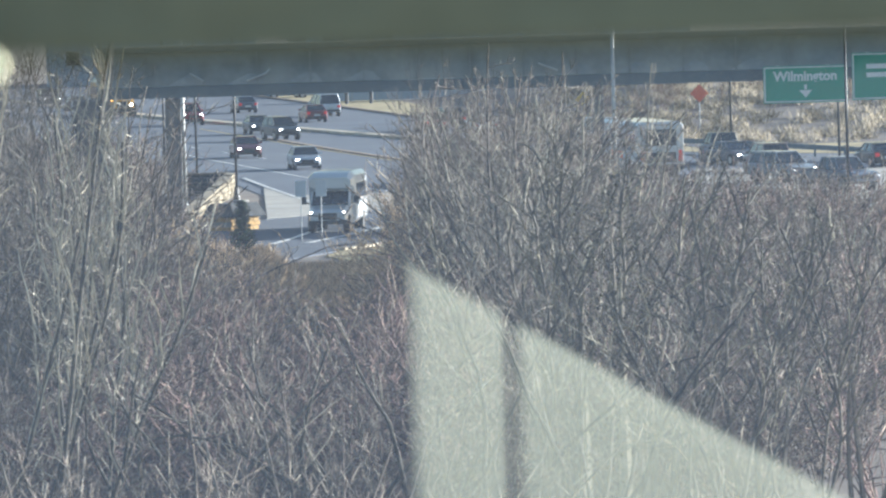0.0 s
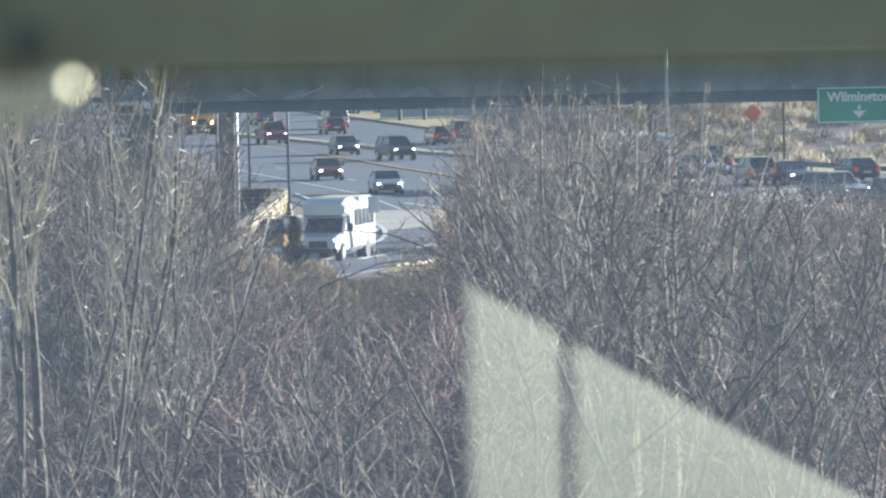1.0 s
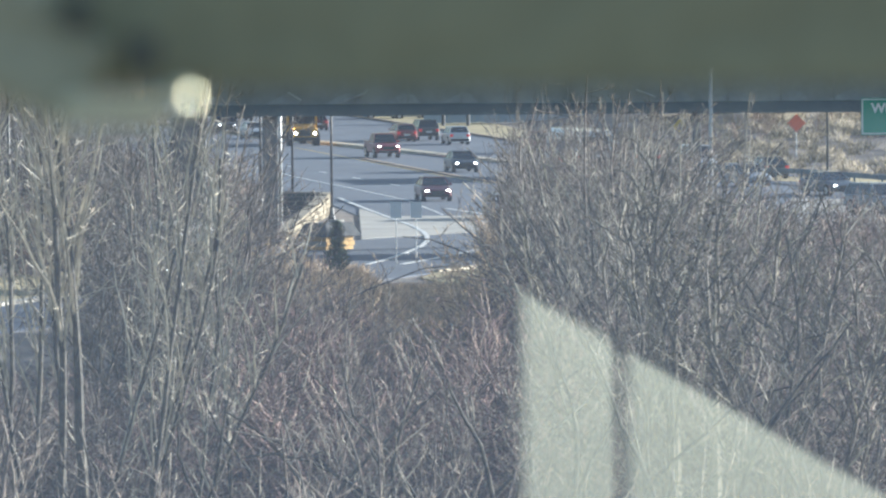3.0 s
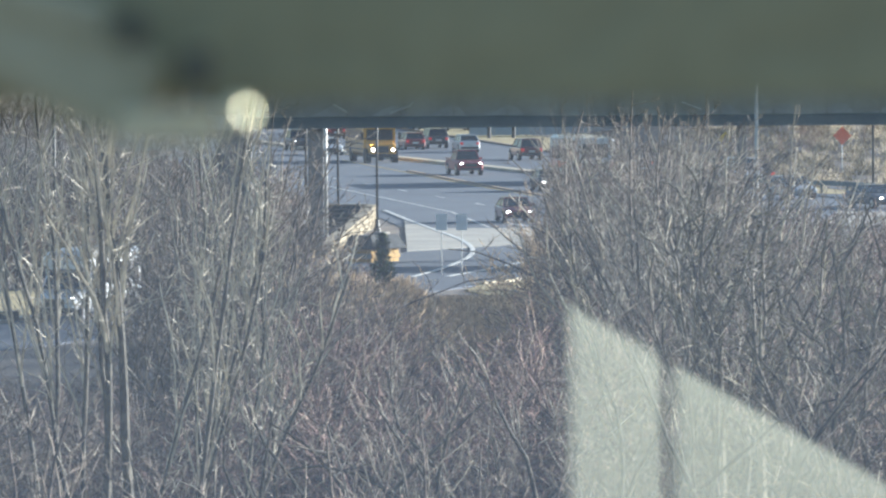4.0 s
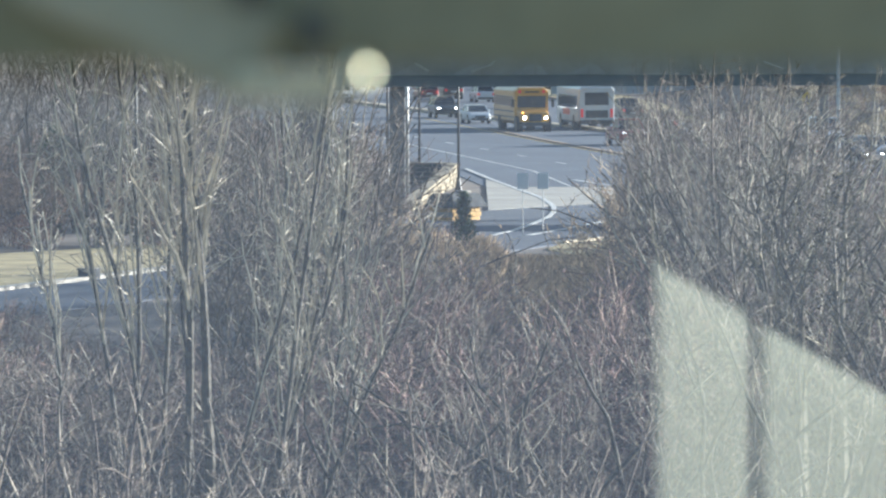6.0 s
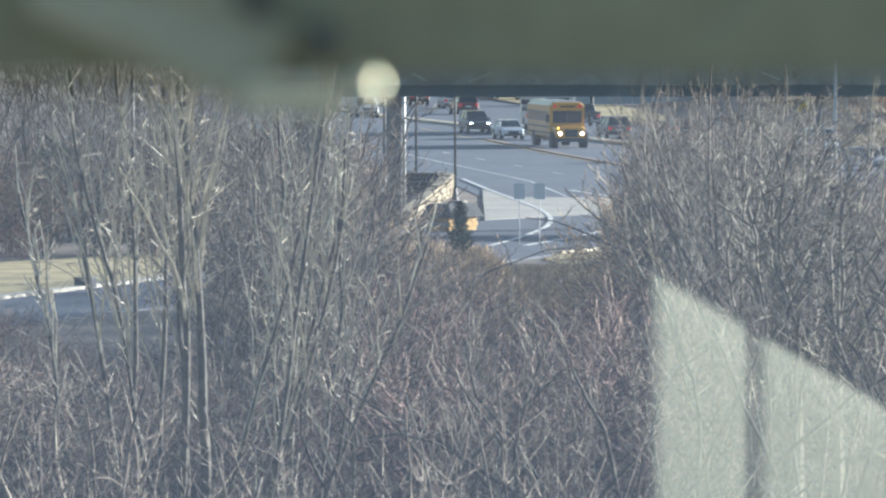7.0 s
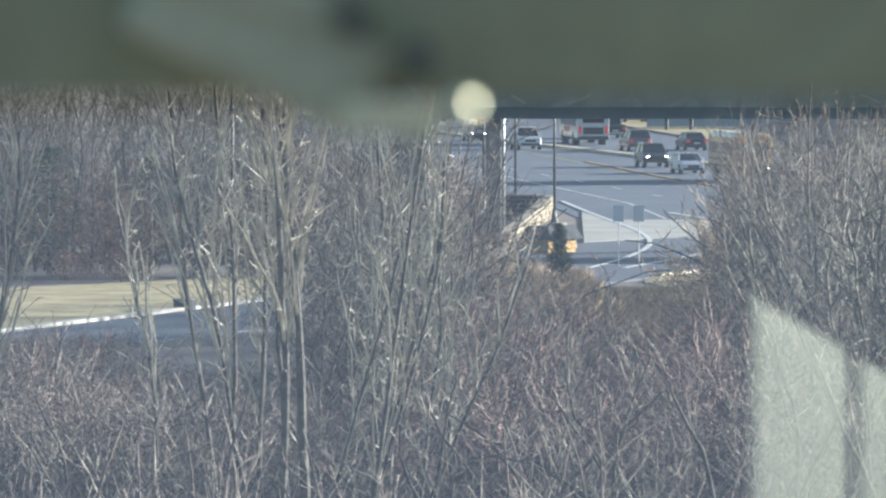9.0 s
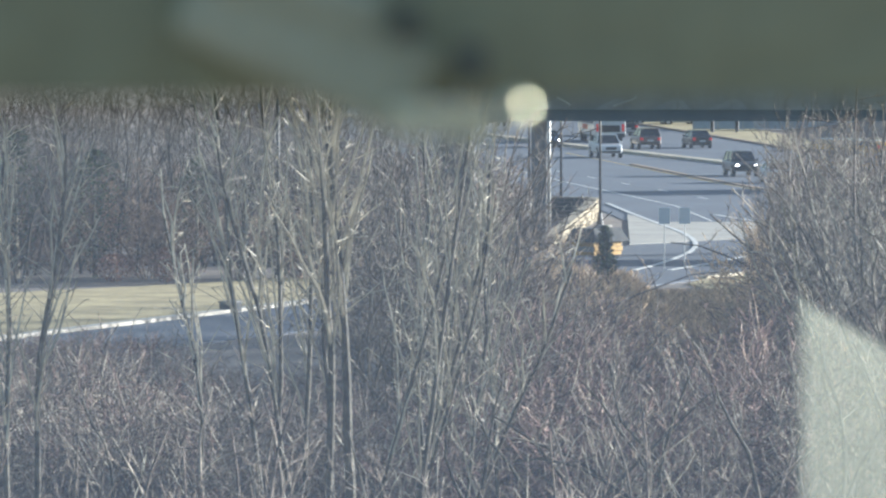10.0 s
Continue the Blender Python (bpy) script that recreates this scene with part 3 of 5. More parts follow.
# ---- far buildings ----
def low_building(x0, x1, y, depth, h, label):
    ob = thing("warehouse", label, "building", "", ((x0 + x1) / 2, y, 0))
    w = (x1 - x0) / 2
    part("wall", boxed(-w, w, 0, depth, 0, h), CLADDING, ob)
    bm = bmesh.new()
    vs = block(bm, -w - 0.4, w + 0.4, -0.5, depth + 0.5, h, h + 1.6)
    for v in vs:
        if v.co.z > h + 1:
            v.co.y = depth / 2 + (v.co.y - depth / 2) * 0.25
    part("roof", bm, ROOFING, ob)
    n = max(2, int(w * 2 / 3))
    for i in range(n):
        x = -w + (i + 0.5) * 2 * w / n
        part("pilaster", boxed(x - 0.09, x + 0.09, -0.08, 0.0, 0, h), STEEL_GALV, ob)
        win = part("window", boxed(x + 0.5, x + 1.9, -0.05, 0.01, h * 0.45, h * 0.75), CAR_GLASS, ob)
        part("sill", boxed(x + 0.45, x + 1.95, -0.12, -0.05, h * 0.42, h * 0.45), STEEL_GALV, win)


low_building(9.2, 46, 612, 25, 5.5, "long pale blue clad warehouse behind the road")
low_building(-18, 4.5, 680, 20, 5.0, "pale blue clad warehouse beyond the far bend of the road")


# ---- vehicles: x forward, z up, origin on the ground under the middle ----
def loft(sections):
    """A closed shell through cross sections of equal length."""
    bm = bmesh.new()
    rings = [[bm.verts.new(p) for p in s] for s in sections]
    k = len(rings[0])
    for a, b in zip(rings, rings[1:]):
        for i in range(k):
            bm.faces.new((a[i], a[(i + 1) % k], b[(i + 1) % k], b[i]))
    bm.faces.new(rings[0])
    bm.faces.new(rings[-1][::-1])
    bmesh.ops.recalc_face_normals(bm, faces=bm.faces[:])
    return bm


def section(x, w, z0, z1, r=0.1):
    return [(x, -w + r, z0), (x, w - r, z0), (x, w, z0 + r), (x, w, z1 - r), (x, w - r * 1.2, z1), (x, -w + r * 1.2, z1), (x, -w, z1 - r), (x, -w, z0 + r)]


WHEELS = {}


def wheel(parent, x, y, r, width=0.22):
    key = (round(r, 2), width)
    if key not in WHEELS:
        t = rod(bmesh.new(), (0, -width / 2, 0), (0, width / 2, 0), r, n=18)
        tyre = bpy.data.meshes.new("tyre")
        t.to_mesh(tyre)
        t.free()
        tyre.materials.append(TYRE)
        t = rod(bmesh.new(), (0, -width / 2 - 0.012, 0), (0, width / 2 + 0.012, 0), r * 0.62, n=14)
        rim = bpy.data.meshes.new("rim")
        t.to_mesh(rim)
        t.free()
        rim.materials.append(RIM)
        WHEELS[key] = tyre, rim
    w = new("wheel", WHEELS[key][0])
    w.parent, w.location = parent, (x, y, r)
    rim = new("rim", WHEELS[key][1])
    rim.parent = w


# length, half width, belt, roof, cabin as (rear foot, rear top, front top, front foot), hood height, tail height
SHAPES = {
    "sedan": (4.7, 0.90, 0.95, 1.45, (-1.75, -1.0, 0.35, 1.15), 0.92, 1.02, 0.33),
    "hatch": (4.3, 0.88, 0.95, 1.50, (-2.0, -1.45, 0.4, 1.15), 0.93, 1.0, 0.32),
    "suv": (4.7, 0.94, 1.08, 1.75, (-2.2, -1.95, 0.35, 1.05), 1.08, 1.1, 0.37),
    "pickup": (5.6, 0.98, 1.15, 1.85, (-0.55, -0.4, 0.75, 1.4), 1.15, 1.15, 0.40),
    "van": (5.0, 0.98, 1.10, 1.95, (-2.4, -2.2, 0.75, 1.75), 1.05, 1.1, 0.36),
}


def trim(ob, k):
    """Makes a vehicle smaller by k in all directions, its shared wheels only in place."""
    for o in ob.children_recursive:
        o.location *= k
        if "wheel" not in o.name and "rim" not in o.name:
            o.data.transform(Matrix.Scale(k, 4))


def car(name, shape, colour, label, lights=True, category="car"):
    length, w, belt, roof, cab, hood, tail, r = SHAPES[shape]
    ob = thing(name, label, category, "traffic")
    coat = paint(name + " paint", colour)
    e, f = -length / 2, length / 2
    z0 = 0.24 if shape in ("sedan", "hatch") else 0.36
    part("body", loft([section(e, w * 0.88, z0 + 0.12, tail - 0.12), section(e + 0.12, w * 0.97, z0, tail), section(cab[0], w, z0, belt + 0.02), section(0.3, w, z0, belt),
                       section(cab[3], w, z0, belt - 0.02), section(f - 0.35, w * 0.97, z0, hood - 0.1), section(f - 0.08, w * 0.9, z0 + 0.05, hood - 0.2), section(f, w * 0.82, z0 + 0.12, hood - 0.32)]), coat, ob, smooth=False)
    top = w * 0.73
    bm = bmesh.new()
    lo = [bm.verts.new(v) for v in ((cab[0], -w * 0.93, belt), (cab[0], w * 0.93, belt), (cab[3], w * 0.93, belt), (cab[3], -w * 0.93, belt))]
    hi = [bm.verts.new(v) for v in ((cab[1], -top, roof - 0.05), (cab[1], top, roof - 0.05), (cab[2], top, roof - 0.05), (cab[2], -top, roof - 0.05))]
    for i in range(4):
        bm.faces.new((lo[i], lo[(i + 1) % 4], hi[(i + 1) % 4], hi[i]))
    bm.faces.new(hi)
    bm.faces.new(lo[::-1])
    bmesh.ops.recalc_face_normals(bm, faces=bm.faces[:])
    part("greenhouse", bm, CAR_GLASS, ob, "dark tinted windows")
    part("roof", boxed(cab[1] - 0.04, cab[2] + 0.05, -top - 0.02, top + 0.02, roof - 0.09, roof, bevel=0.04), coat, ob)
    for s in (-1, 1):
        for x0, x1 in ((cab[0], cab[1]), (cab[3], cab[2]), ((cab[0] + cab[3]) / 2, (cab[1] + cab[2]) / 2)):
            part("pillar", rod(bmesh.new(), (x0, s * w * 0.935, belt), (x1, s * (top + 0.005), roof - 0.03), 0.036, n=6), coat, ob)
        part("mirror", boxed(cab[3] - 0.35, cab[3] - 0.18, s * w * 1.0 - 0.02, s * w * 1.0 + s * 0.13 + 0.02, belt, belt + 0.15, bevel=0.03), coat, ob)
        part("headlight", loft([section(f - 0.25, 0.17, -0.09, 0.09, 0.06), section(f - 0.03, 0.13, -0.07, 0.07, 0.06)]), HEADLIGHT if lights else HEADLIGHT_OFF, ob, "lit headlight" if lights else "clear headlight").location = (0, s * w * 0.7, hood - 0.29)
        part("tail_light", boxed(e - 0.015, e + 0.12, s * w * 0.78 - 0.13, s * w * 0.78 + 0.13, tail - 0.35, tail - 0.13, bevel=0.02), TAIL, ob, "red tail light")
        for x in (e + length * 0.19, f - length * 0.18):
            wheel(ob, x, s * (w - 0.1), r)
            part("arch", rod(bmesh.new(), (x, s * (w - 0.2), r), (x, s * (w + 0.004), r), r + 0.07, n=18), TRIM_BLACK, ob)
    part("grille", boxed(f - 0.12, f + 0.015, -w * 0.45, w * 0.45, hood - 0.5, hood - 0.28, bevel=0.02), TRIM_BLACK, ob)
    part("bumper", boxed(f - 0.14, f + 0.03, -w * 0.8, w * 0.8, z0 + 0.06, z0 + 0.2, bevel=0.03), TRIM_BLACK, ob)
    part("bumper", boxed(e - 0.05, e + 0.14, -w * 0.88, w * 0.88, z0 + 0.06, z0 + 0.24, bevel=0.03), TRIM_BLACK if shape != "pickup" else RIM, ob)
    part("plate", boxed(e - 0.06, e - 0.03, -0.26, 0.26, z0 + 0.3, z0 + 0.44), PLATE, ob, "plain pale number plate")
    part("aerial", rod(bmesh.new(), (cab[1] + 0.1, 0, roof - 0.02), (cab[1] - 0.05, 0, roof + 0.18), 0.012, n=5), TRIM_BLACK, ob)
    if shape == "pickup":
        part("bed", boxed(e + 0.15, cab[0] - 0.1, -w * 0.85, w * 0.85, belt, belt + 0.05), TRIM_BLACK, ob)
        for s in (-1, 1):
            part("bed_rail", boxed(e + 0.1, cab[0], s * w * 0.93 - 0.05, s * w * 0.93 + 0.05, belt, belt + 0.1, bevel=0.02), coat, ob)
    trim(ob, 0.93)
    return ob


def bus_windows(ob, x0, x1, y, z0, z1, n, mat=CAR_GLASS):
    step = (x1 - x0) / n
    for s in (-1, 1):
        for i in range(n):
            part("window", boxed(x0 + i * step + 0.07, x0 + (i + 1) * step - 0.07, s * y - 0.02, s * y + 0.02, z0, z1, bevel=0.015), mat, ob)


YELLOW = paint("school bus yellow", (0.62, 0.32, 0.02))
WHITE = paint("bus white", (0.64, 0.66, 0.67))


def school_bus():
    ob = thing("school_bus", "yellow school bus with black trim and lit headlights", "bus", "traffic")
    w = 1.22
    part("body", loft([section(-5.2, w * 0.96, 0.55, 2.95, 0.22), section(-5.0, w, 0.5, 3.05, 0.25), section(3.2, w, 0.5, 3.08, 0.25), section(3.5, w * 0.97, 0.55, 3.0, 0.25)]), YELLOW, ob)
    part("hood", loft([section(3.4, w * 0.9, 0.55, 1.62, 0.16), section(4.6, w * 0.84, 0.55, 1.5, 0.16), section(5.0, w * 0.78, 0.6, 1.36, 0.16)]), YELLOW, ob)
    part("roof_cap", boxed(-5.0, 3.1, -w * 0.75, w * 0.75, 3.06, 3.12, bevel=0.03), WHITE, ob, "white roof panel")
    part("windshield", boxed(3.42, 3.53, -w * 0.82, w * 0.82, 1.66, 2.48, bevel=0.03), CAR_GLASS, ob, "dark windshield")
    part("windshield_post", boxed(3.43, 3.55, -0.04, 0.04, 1.66, 2.48), TRIM_BLACK, ob)
    part("header_sign", boxed(3.3, 3.56, -0.62, 0.62, 2.62, 2.9, bevel=0.03), YELLOW, ob)
    part("header_bar", boxed(3.56, 3.575, -0.5, 0.5, 2.71, 2.81), TRIM_BLACK, ob, "black bar of lettering")
    part("grille", boxed(4.9, 5.03, -0.45, 0.45, 0.75, 1.25, bevel=0.02), TRIM_BLACK, ob)
    part("bumper", boxed(4.9, 5.16, -w * 0.9, w * 0.9, 0.42, 0.68, bevel=0.04), TRIM_BLACK, ob)
    for s in (-1, 1):
        part("headlight", rod(bmesh.new(), (4.85, s * 0.75, 0.98), (5.03, s * 0.75, 0.98), 0.11, n=14), HEADLIGHT, ob, "lit headlight")
        part("turn_lamp", rod(bmesh.new(), (4.7, s * 0.82, 1.28), (4.9, s * 0.82, 1.28), 0.1, n=12), AMBER if s < 0 else YELLOW, ob, "amber lamp")
        part("warning_lamp", rod(bmesh.new(), (3.4, s * 0.85, 2.78), (3.56, s * 0.85, 2.78), 0.11, n=12), TAIL, ob, "red warning lamp")
        part("mirror", boxed(3.9, 4.0, s * 1.42 - 0.1, s * 1.42 + 0.1, 1.7, 2.25, bevel=0.03), TRIM_BLACK, ob)
        part("mirror_arm", rod(bmesh.new(), (3.5, s * 1.15, 2.2), (3.95, s * 1.42, 2.1), 0.025, n=6), TRIM_BLACK, ob)
        for z in (0.95, 1.35):
            part("rub_rail", boxed(-5.0, 3.2, s * w - 0.02, s * w + 0.025, z, z + 0.08), TRIM_BLACK, ob)
        for x in (3.9, -2.6):
            wheel(ob, x, s * 1.0, 0.5, 0.28)
            part("arch", rod(bmesh.new(), (x, s * 0.8, 0.5), (x, s * (w + 0.01), 0.5), 0.6, n=18), TRIM_BLACK, ob)
    bus_windows(ob, -4.9, 3.0, w, 1.75, 2.45, 11)
    part("rear_door", boxed(-5.24, -5.18, -0.5, 0.5, 0.8, 2.6, bevel=0.02), YELLOW, ob)
    return ob


def shuttle():
    ob = thing("shuttle_bus", "white cutaway shuttle minibus with dark windows", "minibus", "traffic")
    w = 1.14
    part("body", loft([section(-3.6, w * 0.95, 0.42, 2.8, 0.18), section(-3.45, w, 0.38, 2.86, 0.2), section(1.0, w, 0.38, 2.9, 0.2), section(1.6, w * 0.97, 1.95, 2.84, 0.2), section(2.1, w * 0.88, 2.1, 2.62, 0.15)]), WHITE, ob)
    part("cab", loft([section(0.9, 0.99, 0.4, 2.02, 0.12), section(1.7, 0.99, 0.4, 2.0, 0.12), section(2.35, 0.97, 0.42, 1.28, 0.12), section(3.2, 0.93, 0.42, 1.12, 0.14), section(3.45, 0.85, 0.5, 0.98, 0.12)]), WHITE, ob)
    bm = bmesh.new()
    vs = [bm.verts.new(v) for v in ((1.78, -0.86, 1.95), (1.78, 0.86, 1.95), (2.36, 0.9, 1.31), (2.36, -0.9, 1.31), (1.7, -0.84, 1.95), (1.7, 0.84, 1.95), (2.26, 0.88, 1.25), (2.26, -0.88, 1.25))]
    for f in ((0, 1, 2, 3), (7, 6, 5, 4), (0, 4, 5, 1), (1, 5, 6, 2), (2, 6, 7, 3), (3, 7, 4, 0)):
        bm.faces.new([vs[i] for i in f])
    part("windshield", bm, CAR_GLASS, ob, "dark windshield")
    for s in (-1, 1):
        part("cab_window", boxed(1.1, 1.75, s * 0.99 - 0.015, s * 0.99 + 0.015, 1.3, 1.88, bevel=0.01), CAR_GLASS, ob)
        part("headlight", boxed(3.2, 3.4, s * 0.68 - 0.17, s * 0.68 + 0.15, 0.8, 1.02, bevel=0.04), HEADLIGHT, ob, "lit headlight")
        part("mirror", boxed(2.1, 2.25, s * 1.28 - 0.12, s * 1.28 + 0.12, 1.35, 1.72, bevel=0.03), TRIM_BLACK, ob)
        part("mirror_arm", rod(bmesh.new(), (2.1, s * 0.97, 1.35), (2.18, s * 1.25, 1.45), 0.03, n=6), TRIM_BLACK, ob)
        part("tail_light", boxed(-3.63, -3.5, s * 0.95 - 0.08, s * 0.95 + 0.08, 0.9, 1.2, bevel=0.02), TAIL, ob)
        part("skirt_line", boxed(-3.4, 0.9, s * w - 0.01, s * w + 0.012, 1.12, 1.2), SIGN_BLUE, ob, "thin grey-blue stripe")
        for x in (2.55, -1.9):
            wheel(ob, x, s * 0.88, 0.39, 0.26)
            part("arch", rod(bmesh.new(), (x, s * 0.7, 0.39), (x, s * (w + 0.004 if x < 0 else 0.985), 0.39), 0.47, n=18), TRIM_BLACK, ob)
    bus_windows(ob, -3.2, 0.9, w, 1.55, 2.3, 5)
    part("grille", boxed(3.36, 3.47, -0.45, 0.45, 0.62, 0.95, bevel=0.02), TRIM_BLACK, ob)
    part("bumper", boxed(3.3, 3.58, -0.95, 0.95, 0.4, 0.6, bevel=0.05), TRIM_BLACK, ob)
    part("rear_window", boxed(-3.64, -3.56, -0.55, 0.55, 1.5, 2.3, bevel=0.03), CAR_GLASS, ob)
    trim(ob, 0.93)
    return ob


def coach():
    ob = thing("white_bus", "white transit bus with dark rear window", "bus", "traffic")
    w = 1.27
    part("body", loft([section(-5.5, w * 0.96, 0.5, 2.95, 0.15), section(-5.35, w, 0.42, 3.05, 0.18), section(5.2, w, 0.42, 3.05, 0.18), section(5.5, w * 0.95, 0.5, 2.9, 0.18)]), WHITE, ob)
    bus_windows(ob, -4.6, 4.4, w, 1.5, 2.4, 8)
    part("rear_window", boxed(-5.53, -5.46, -0.85, 0.85, 1.75, 2.65, bevel=0.04), CAR_GLASS, ob, "dark rear window")
    part("engine_grille", boxed(-5.53, -5.46, -0.8, 0.8, 0.85, 1.4, bevel=0.03), TRIM_BLACK, ob)
    part("windshield", boxed(5.42, 5.52, -1.05, 1.05, 1.3, 2.5, bevel=0.04), CAR_GLASS, ob)
    part("bumper", boxed(-5.62, -5.4, -1.2, 1.2, 0.42, 0.72, bevel=0.05), TRIM_BLACK, ob)
    for s in (-1, 1):
        part("tail_light", boxed(-5.54, -5.45, s * 1.05 - 0.1, s * 1.05 + 0.1, 0.9, 1.5, bevel=0.02), TAIL, ob, "red tail light")
        part("side_panel", boxed(-1.0, 2.2, s * w - 0.01, s * w + 0.012, 1.0, 1.4), SIGN_ORANGE, ob, "orange-red panel on the flank")
        for x in (3.4, -2.9):
            wheel(ob, x, s * 1.05, 0.5, 0.3)
            part("arch", rod(bmesh.new(), (x, s * 0.8, 0.5), (x, s * (w + 0.008), 0.5), 0.58, n=18), TRIM_BLACK, ob)
    return ob


# name: shape, colour, label, lights lit, start x and y, speed in x and y, when it begins to bend to its right-hand cross road
TRAFFIC = (
    ("silver_sedan", "sedan", (0.42, 0.46, 0.52), "silver-blue sedan with lit headlights", True, 5.18, 377.41, 1.41, -16.42, 2.5),
    ("red_sedan", "sedan", (0.13, 0.008, 0.018), "dark red sedan with bright headlights", True, 1.82, 404.20, 1.66, -15.21, 4.5),
    ("dark_suv", "suv", (0.04, 0.045, 0.05), "dark grey sport utility vehicle with bright headlights", True, 4.48, 443.05, 4.06, -14.06, 5.0),
    ("dark_sedan", "sedan", (0.03, 0.034, 0.04), "black sedan with lit headlights", True, 3.01, 461.09, 2.23, -15.57, 4.0),
    ("red_pickup", "pickup", (0.28, 0.014, 0.015), "red pickup truck with lit headlights", True, -2.19, 493.78, 2.38, -14.04, 6.0),
    ("white_sedan", "sedan", (0.72, 0.74, 0.76), "white sedan driving behind the school bus", False, -12.18, 558.20, 2.47, -15.39, 10.0),
    ("black_suv", "suv", (0.02, 0.022, 0.026), "black sport utility vehicle with lit headlights", True, -15.16, 576.71, 2.57, -15.74, 10.5),
    ("white_pickup", "pickup", (0.74, 0.75, 0.76), "white pickup truck on the main road", False, -23.82, 632.08, 2.56, -16.50, 10.5),
    ("blue_sedan", "sedan", (0.05, 0.07, 0.12), "dark blue sedan on the main road", True, -24.80, 637.58, 2.21, -14.00, 10.5),
    ("grey_sedan", "sedan", (0.12, 0.14, 0.18), "slate grey sedan driving away", False, 2.32, 531.16, -2.98, 17.00, 99),
    ("white_van", "van", (0.70, 0.72, 0.75), "white van driving away", False, 8.70, 509.90, -3.39, 16.79, 99),
    ("maroon_sedan", "sedan", (0.16, 0.025, 0.03), "maroon sedan driving away", False, 7.49, 492.23, -2.42, 16.05, 99),
    ("red_hatchback", "hatch", (0.22, 0.03, 0.035), "dark red hatchback driving away", False, 15.29, 451.77, -2.75, 15.39, 99),
    ("grey_suv", "suv", (0.07, 0.075, 0.08), "charcoal sport utility vehicle driving away", False, 16.80, 457.77, -2.66, 14.99, 99),
    ("white_hatchback", "hatch", (0.70, 0.70, 0.72), "white hatchback driving away", False, 18.37, 440.83, -2.46, 15.69, 99),
    ("maroon_suv", "suv", (0.14, 0.03, 0.035), "maroon sport utility vehicle driving away", False, 26.39, 409.19, -3.45, 17.00, 99),
    ("flatbed_pickup", "pickup", (0.05, 0.05, 0.06), "dark pickup truck driving away", False, 29.36, 367.48, -2.58, 17.00, 99),
    ("brown_suv", "suv", (0.15, 0.11, 0.11), "brown sport utility vehicle driving away", False, 30.27, 348.32, -2.53, 14.50, 99),
    ("black_sedan", "sedan", (0.035, 0.038, 0.045), "black sedan driving away", False, 36.73, 351.48, -2.77, 14.50, 99),
)


def run(x, y, vx, vy, bend, t):
    """Place and heading at t seconds: straight on, then bending off."""
    a = math.atan2(vy, vx)
    v = math.hypot(vx, vy)
    if t <= bend:
        return x + vx * t, y + vy * t, math.degrees(a)
    px, py, s = x + vx * bend, y + vy * bend, bend
    while s < t - 1e-6:
        a = min(a + radians(1.4), radians(-22))
        px, py, s = px + v * 0.1 * math.cos(a), py + v * 0.1 * math.sin(a), s + 0.1
    return px, py, math.degrees(a)


moving = {}
for name, shape, colour, label, lit, *course in TRAFFIC:
    moving[car(name, shape, colour, label, lit, {"pickup": "pickup truck", "van": "van"}.get(shape, "car"))] = course
moving[car("crossing_sedan", "sedan", (0.55, 0.58, 0.62), "silver sedan turning at the crossing", True)] = (13.0, 341.0, 9.0, -10.0, 99)
moving[car("crossing_hatchback", "hatch", (0.20, 0.24, 0.30), "blue-grey hatchback turning at the crossing", True)] = (15.5, 300.0, 9.0, -9.0, 99)
moving[school_bus()] = (-8.60, 529.24 + 5, 2.41, -14.70, 9.0)
moving[coach()] = (23.43, 343.79 + 5, -2.18, 17.00, 99)
SHUTTLE = shuttle()
# cars that wait on the cross road
for name, shape, colour, label, x, y, turn in (
        ("waiting_van", "van", (0.60, 0.63, 0.68), "white van waiting on the cross road", 24.6, 407, -78),
        ("waiting_sedan", "sedan", (0.10, 0.11, 0.13), "dark grey sedan waiting on the cross road", 29.5, 362, -68),
        ("waiting_hatchback", "hatch", (0.30, 0.33, 0.38), "slate blue hatchback waiting on the cross road", 25.9, 379, -65),
        ("waiting_suv", "suv", (0.32, 0.35, 0.38), "grey sport utility vehicle waiting on the cross road", 29.7, 332, -62),
        ("waiting_pickup", "pickup", (0.16, 0.19, 0.24), "dark blue pickup truck waiting on the cross road", 31.2, 318, -60),
        ("parked_sedan", "sedan", (0.10, 0.25, 0.42), "blue sedan parked before the warehouse", 6.6, 588, 10),
        ("parked_hatchback", "hatch", (0.75, 0.76, 0.78), "white hatchback parked before the warehouse", 9.0, 586, 15)):
    car(name, shape, colour, label, name in ("waiting_sedan", "waiting_suv"), {"pickup": "pickup truck", "van": "van"}.get(shape, "car")).matrix_basis = pose(x, y, 0.04 if y < 500 else land(x, y), 0, 0, turn)


# ---- trees ----
class Wood:
    """Collects tapered tubes as plain lists."""

    def __init__(self):
        self.v, self.f = [], []

    def tube(self, pts, r0, r1, n):
        base, k = len(self.v), len(pts)
        for i, p in enumerate(pts):
            d = (pts[min(i + 1, k - 1)] - pts[max(i - 1, 0)]).normalized()
            a = d.orthogonal().normalized()
            b = d.cross(a)
            r = r0 + (r1 - r0) * i / (k - 1)
            for j in range(n):
                ang = 2 * math.pi * j / n
                q = p + (a * math.cos(ang) + b * math.sin(ang)) * r
                self.v.append((q.x, q.y, q.z))
        for i in range(k - 1):
            for j in range(n):
                o, o2 = base + i * n, base + (i + 1) * n
                self.f.append((o + j, o + (j + 1) % n, o2 + (j + 1) % n, o2 + j))


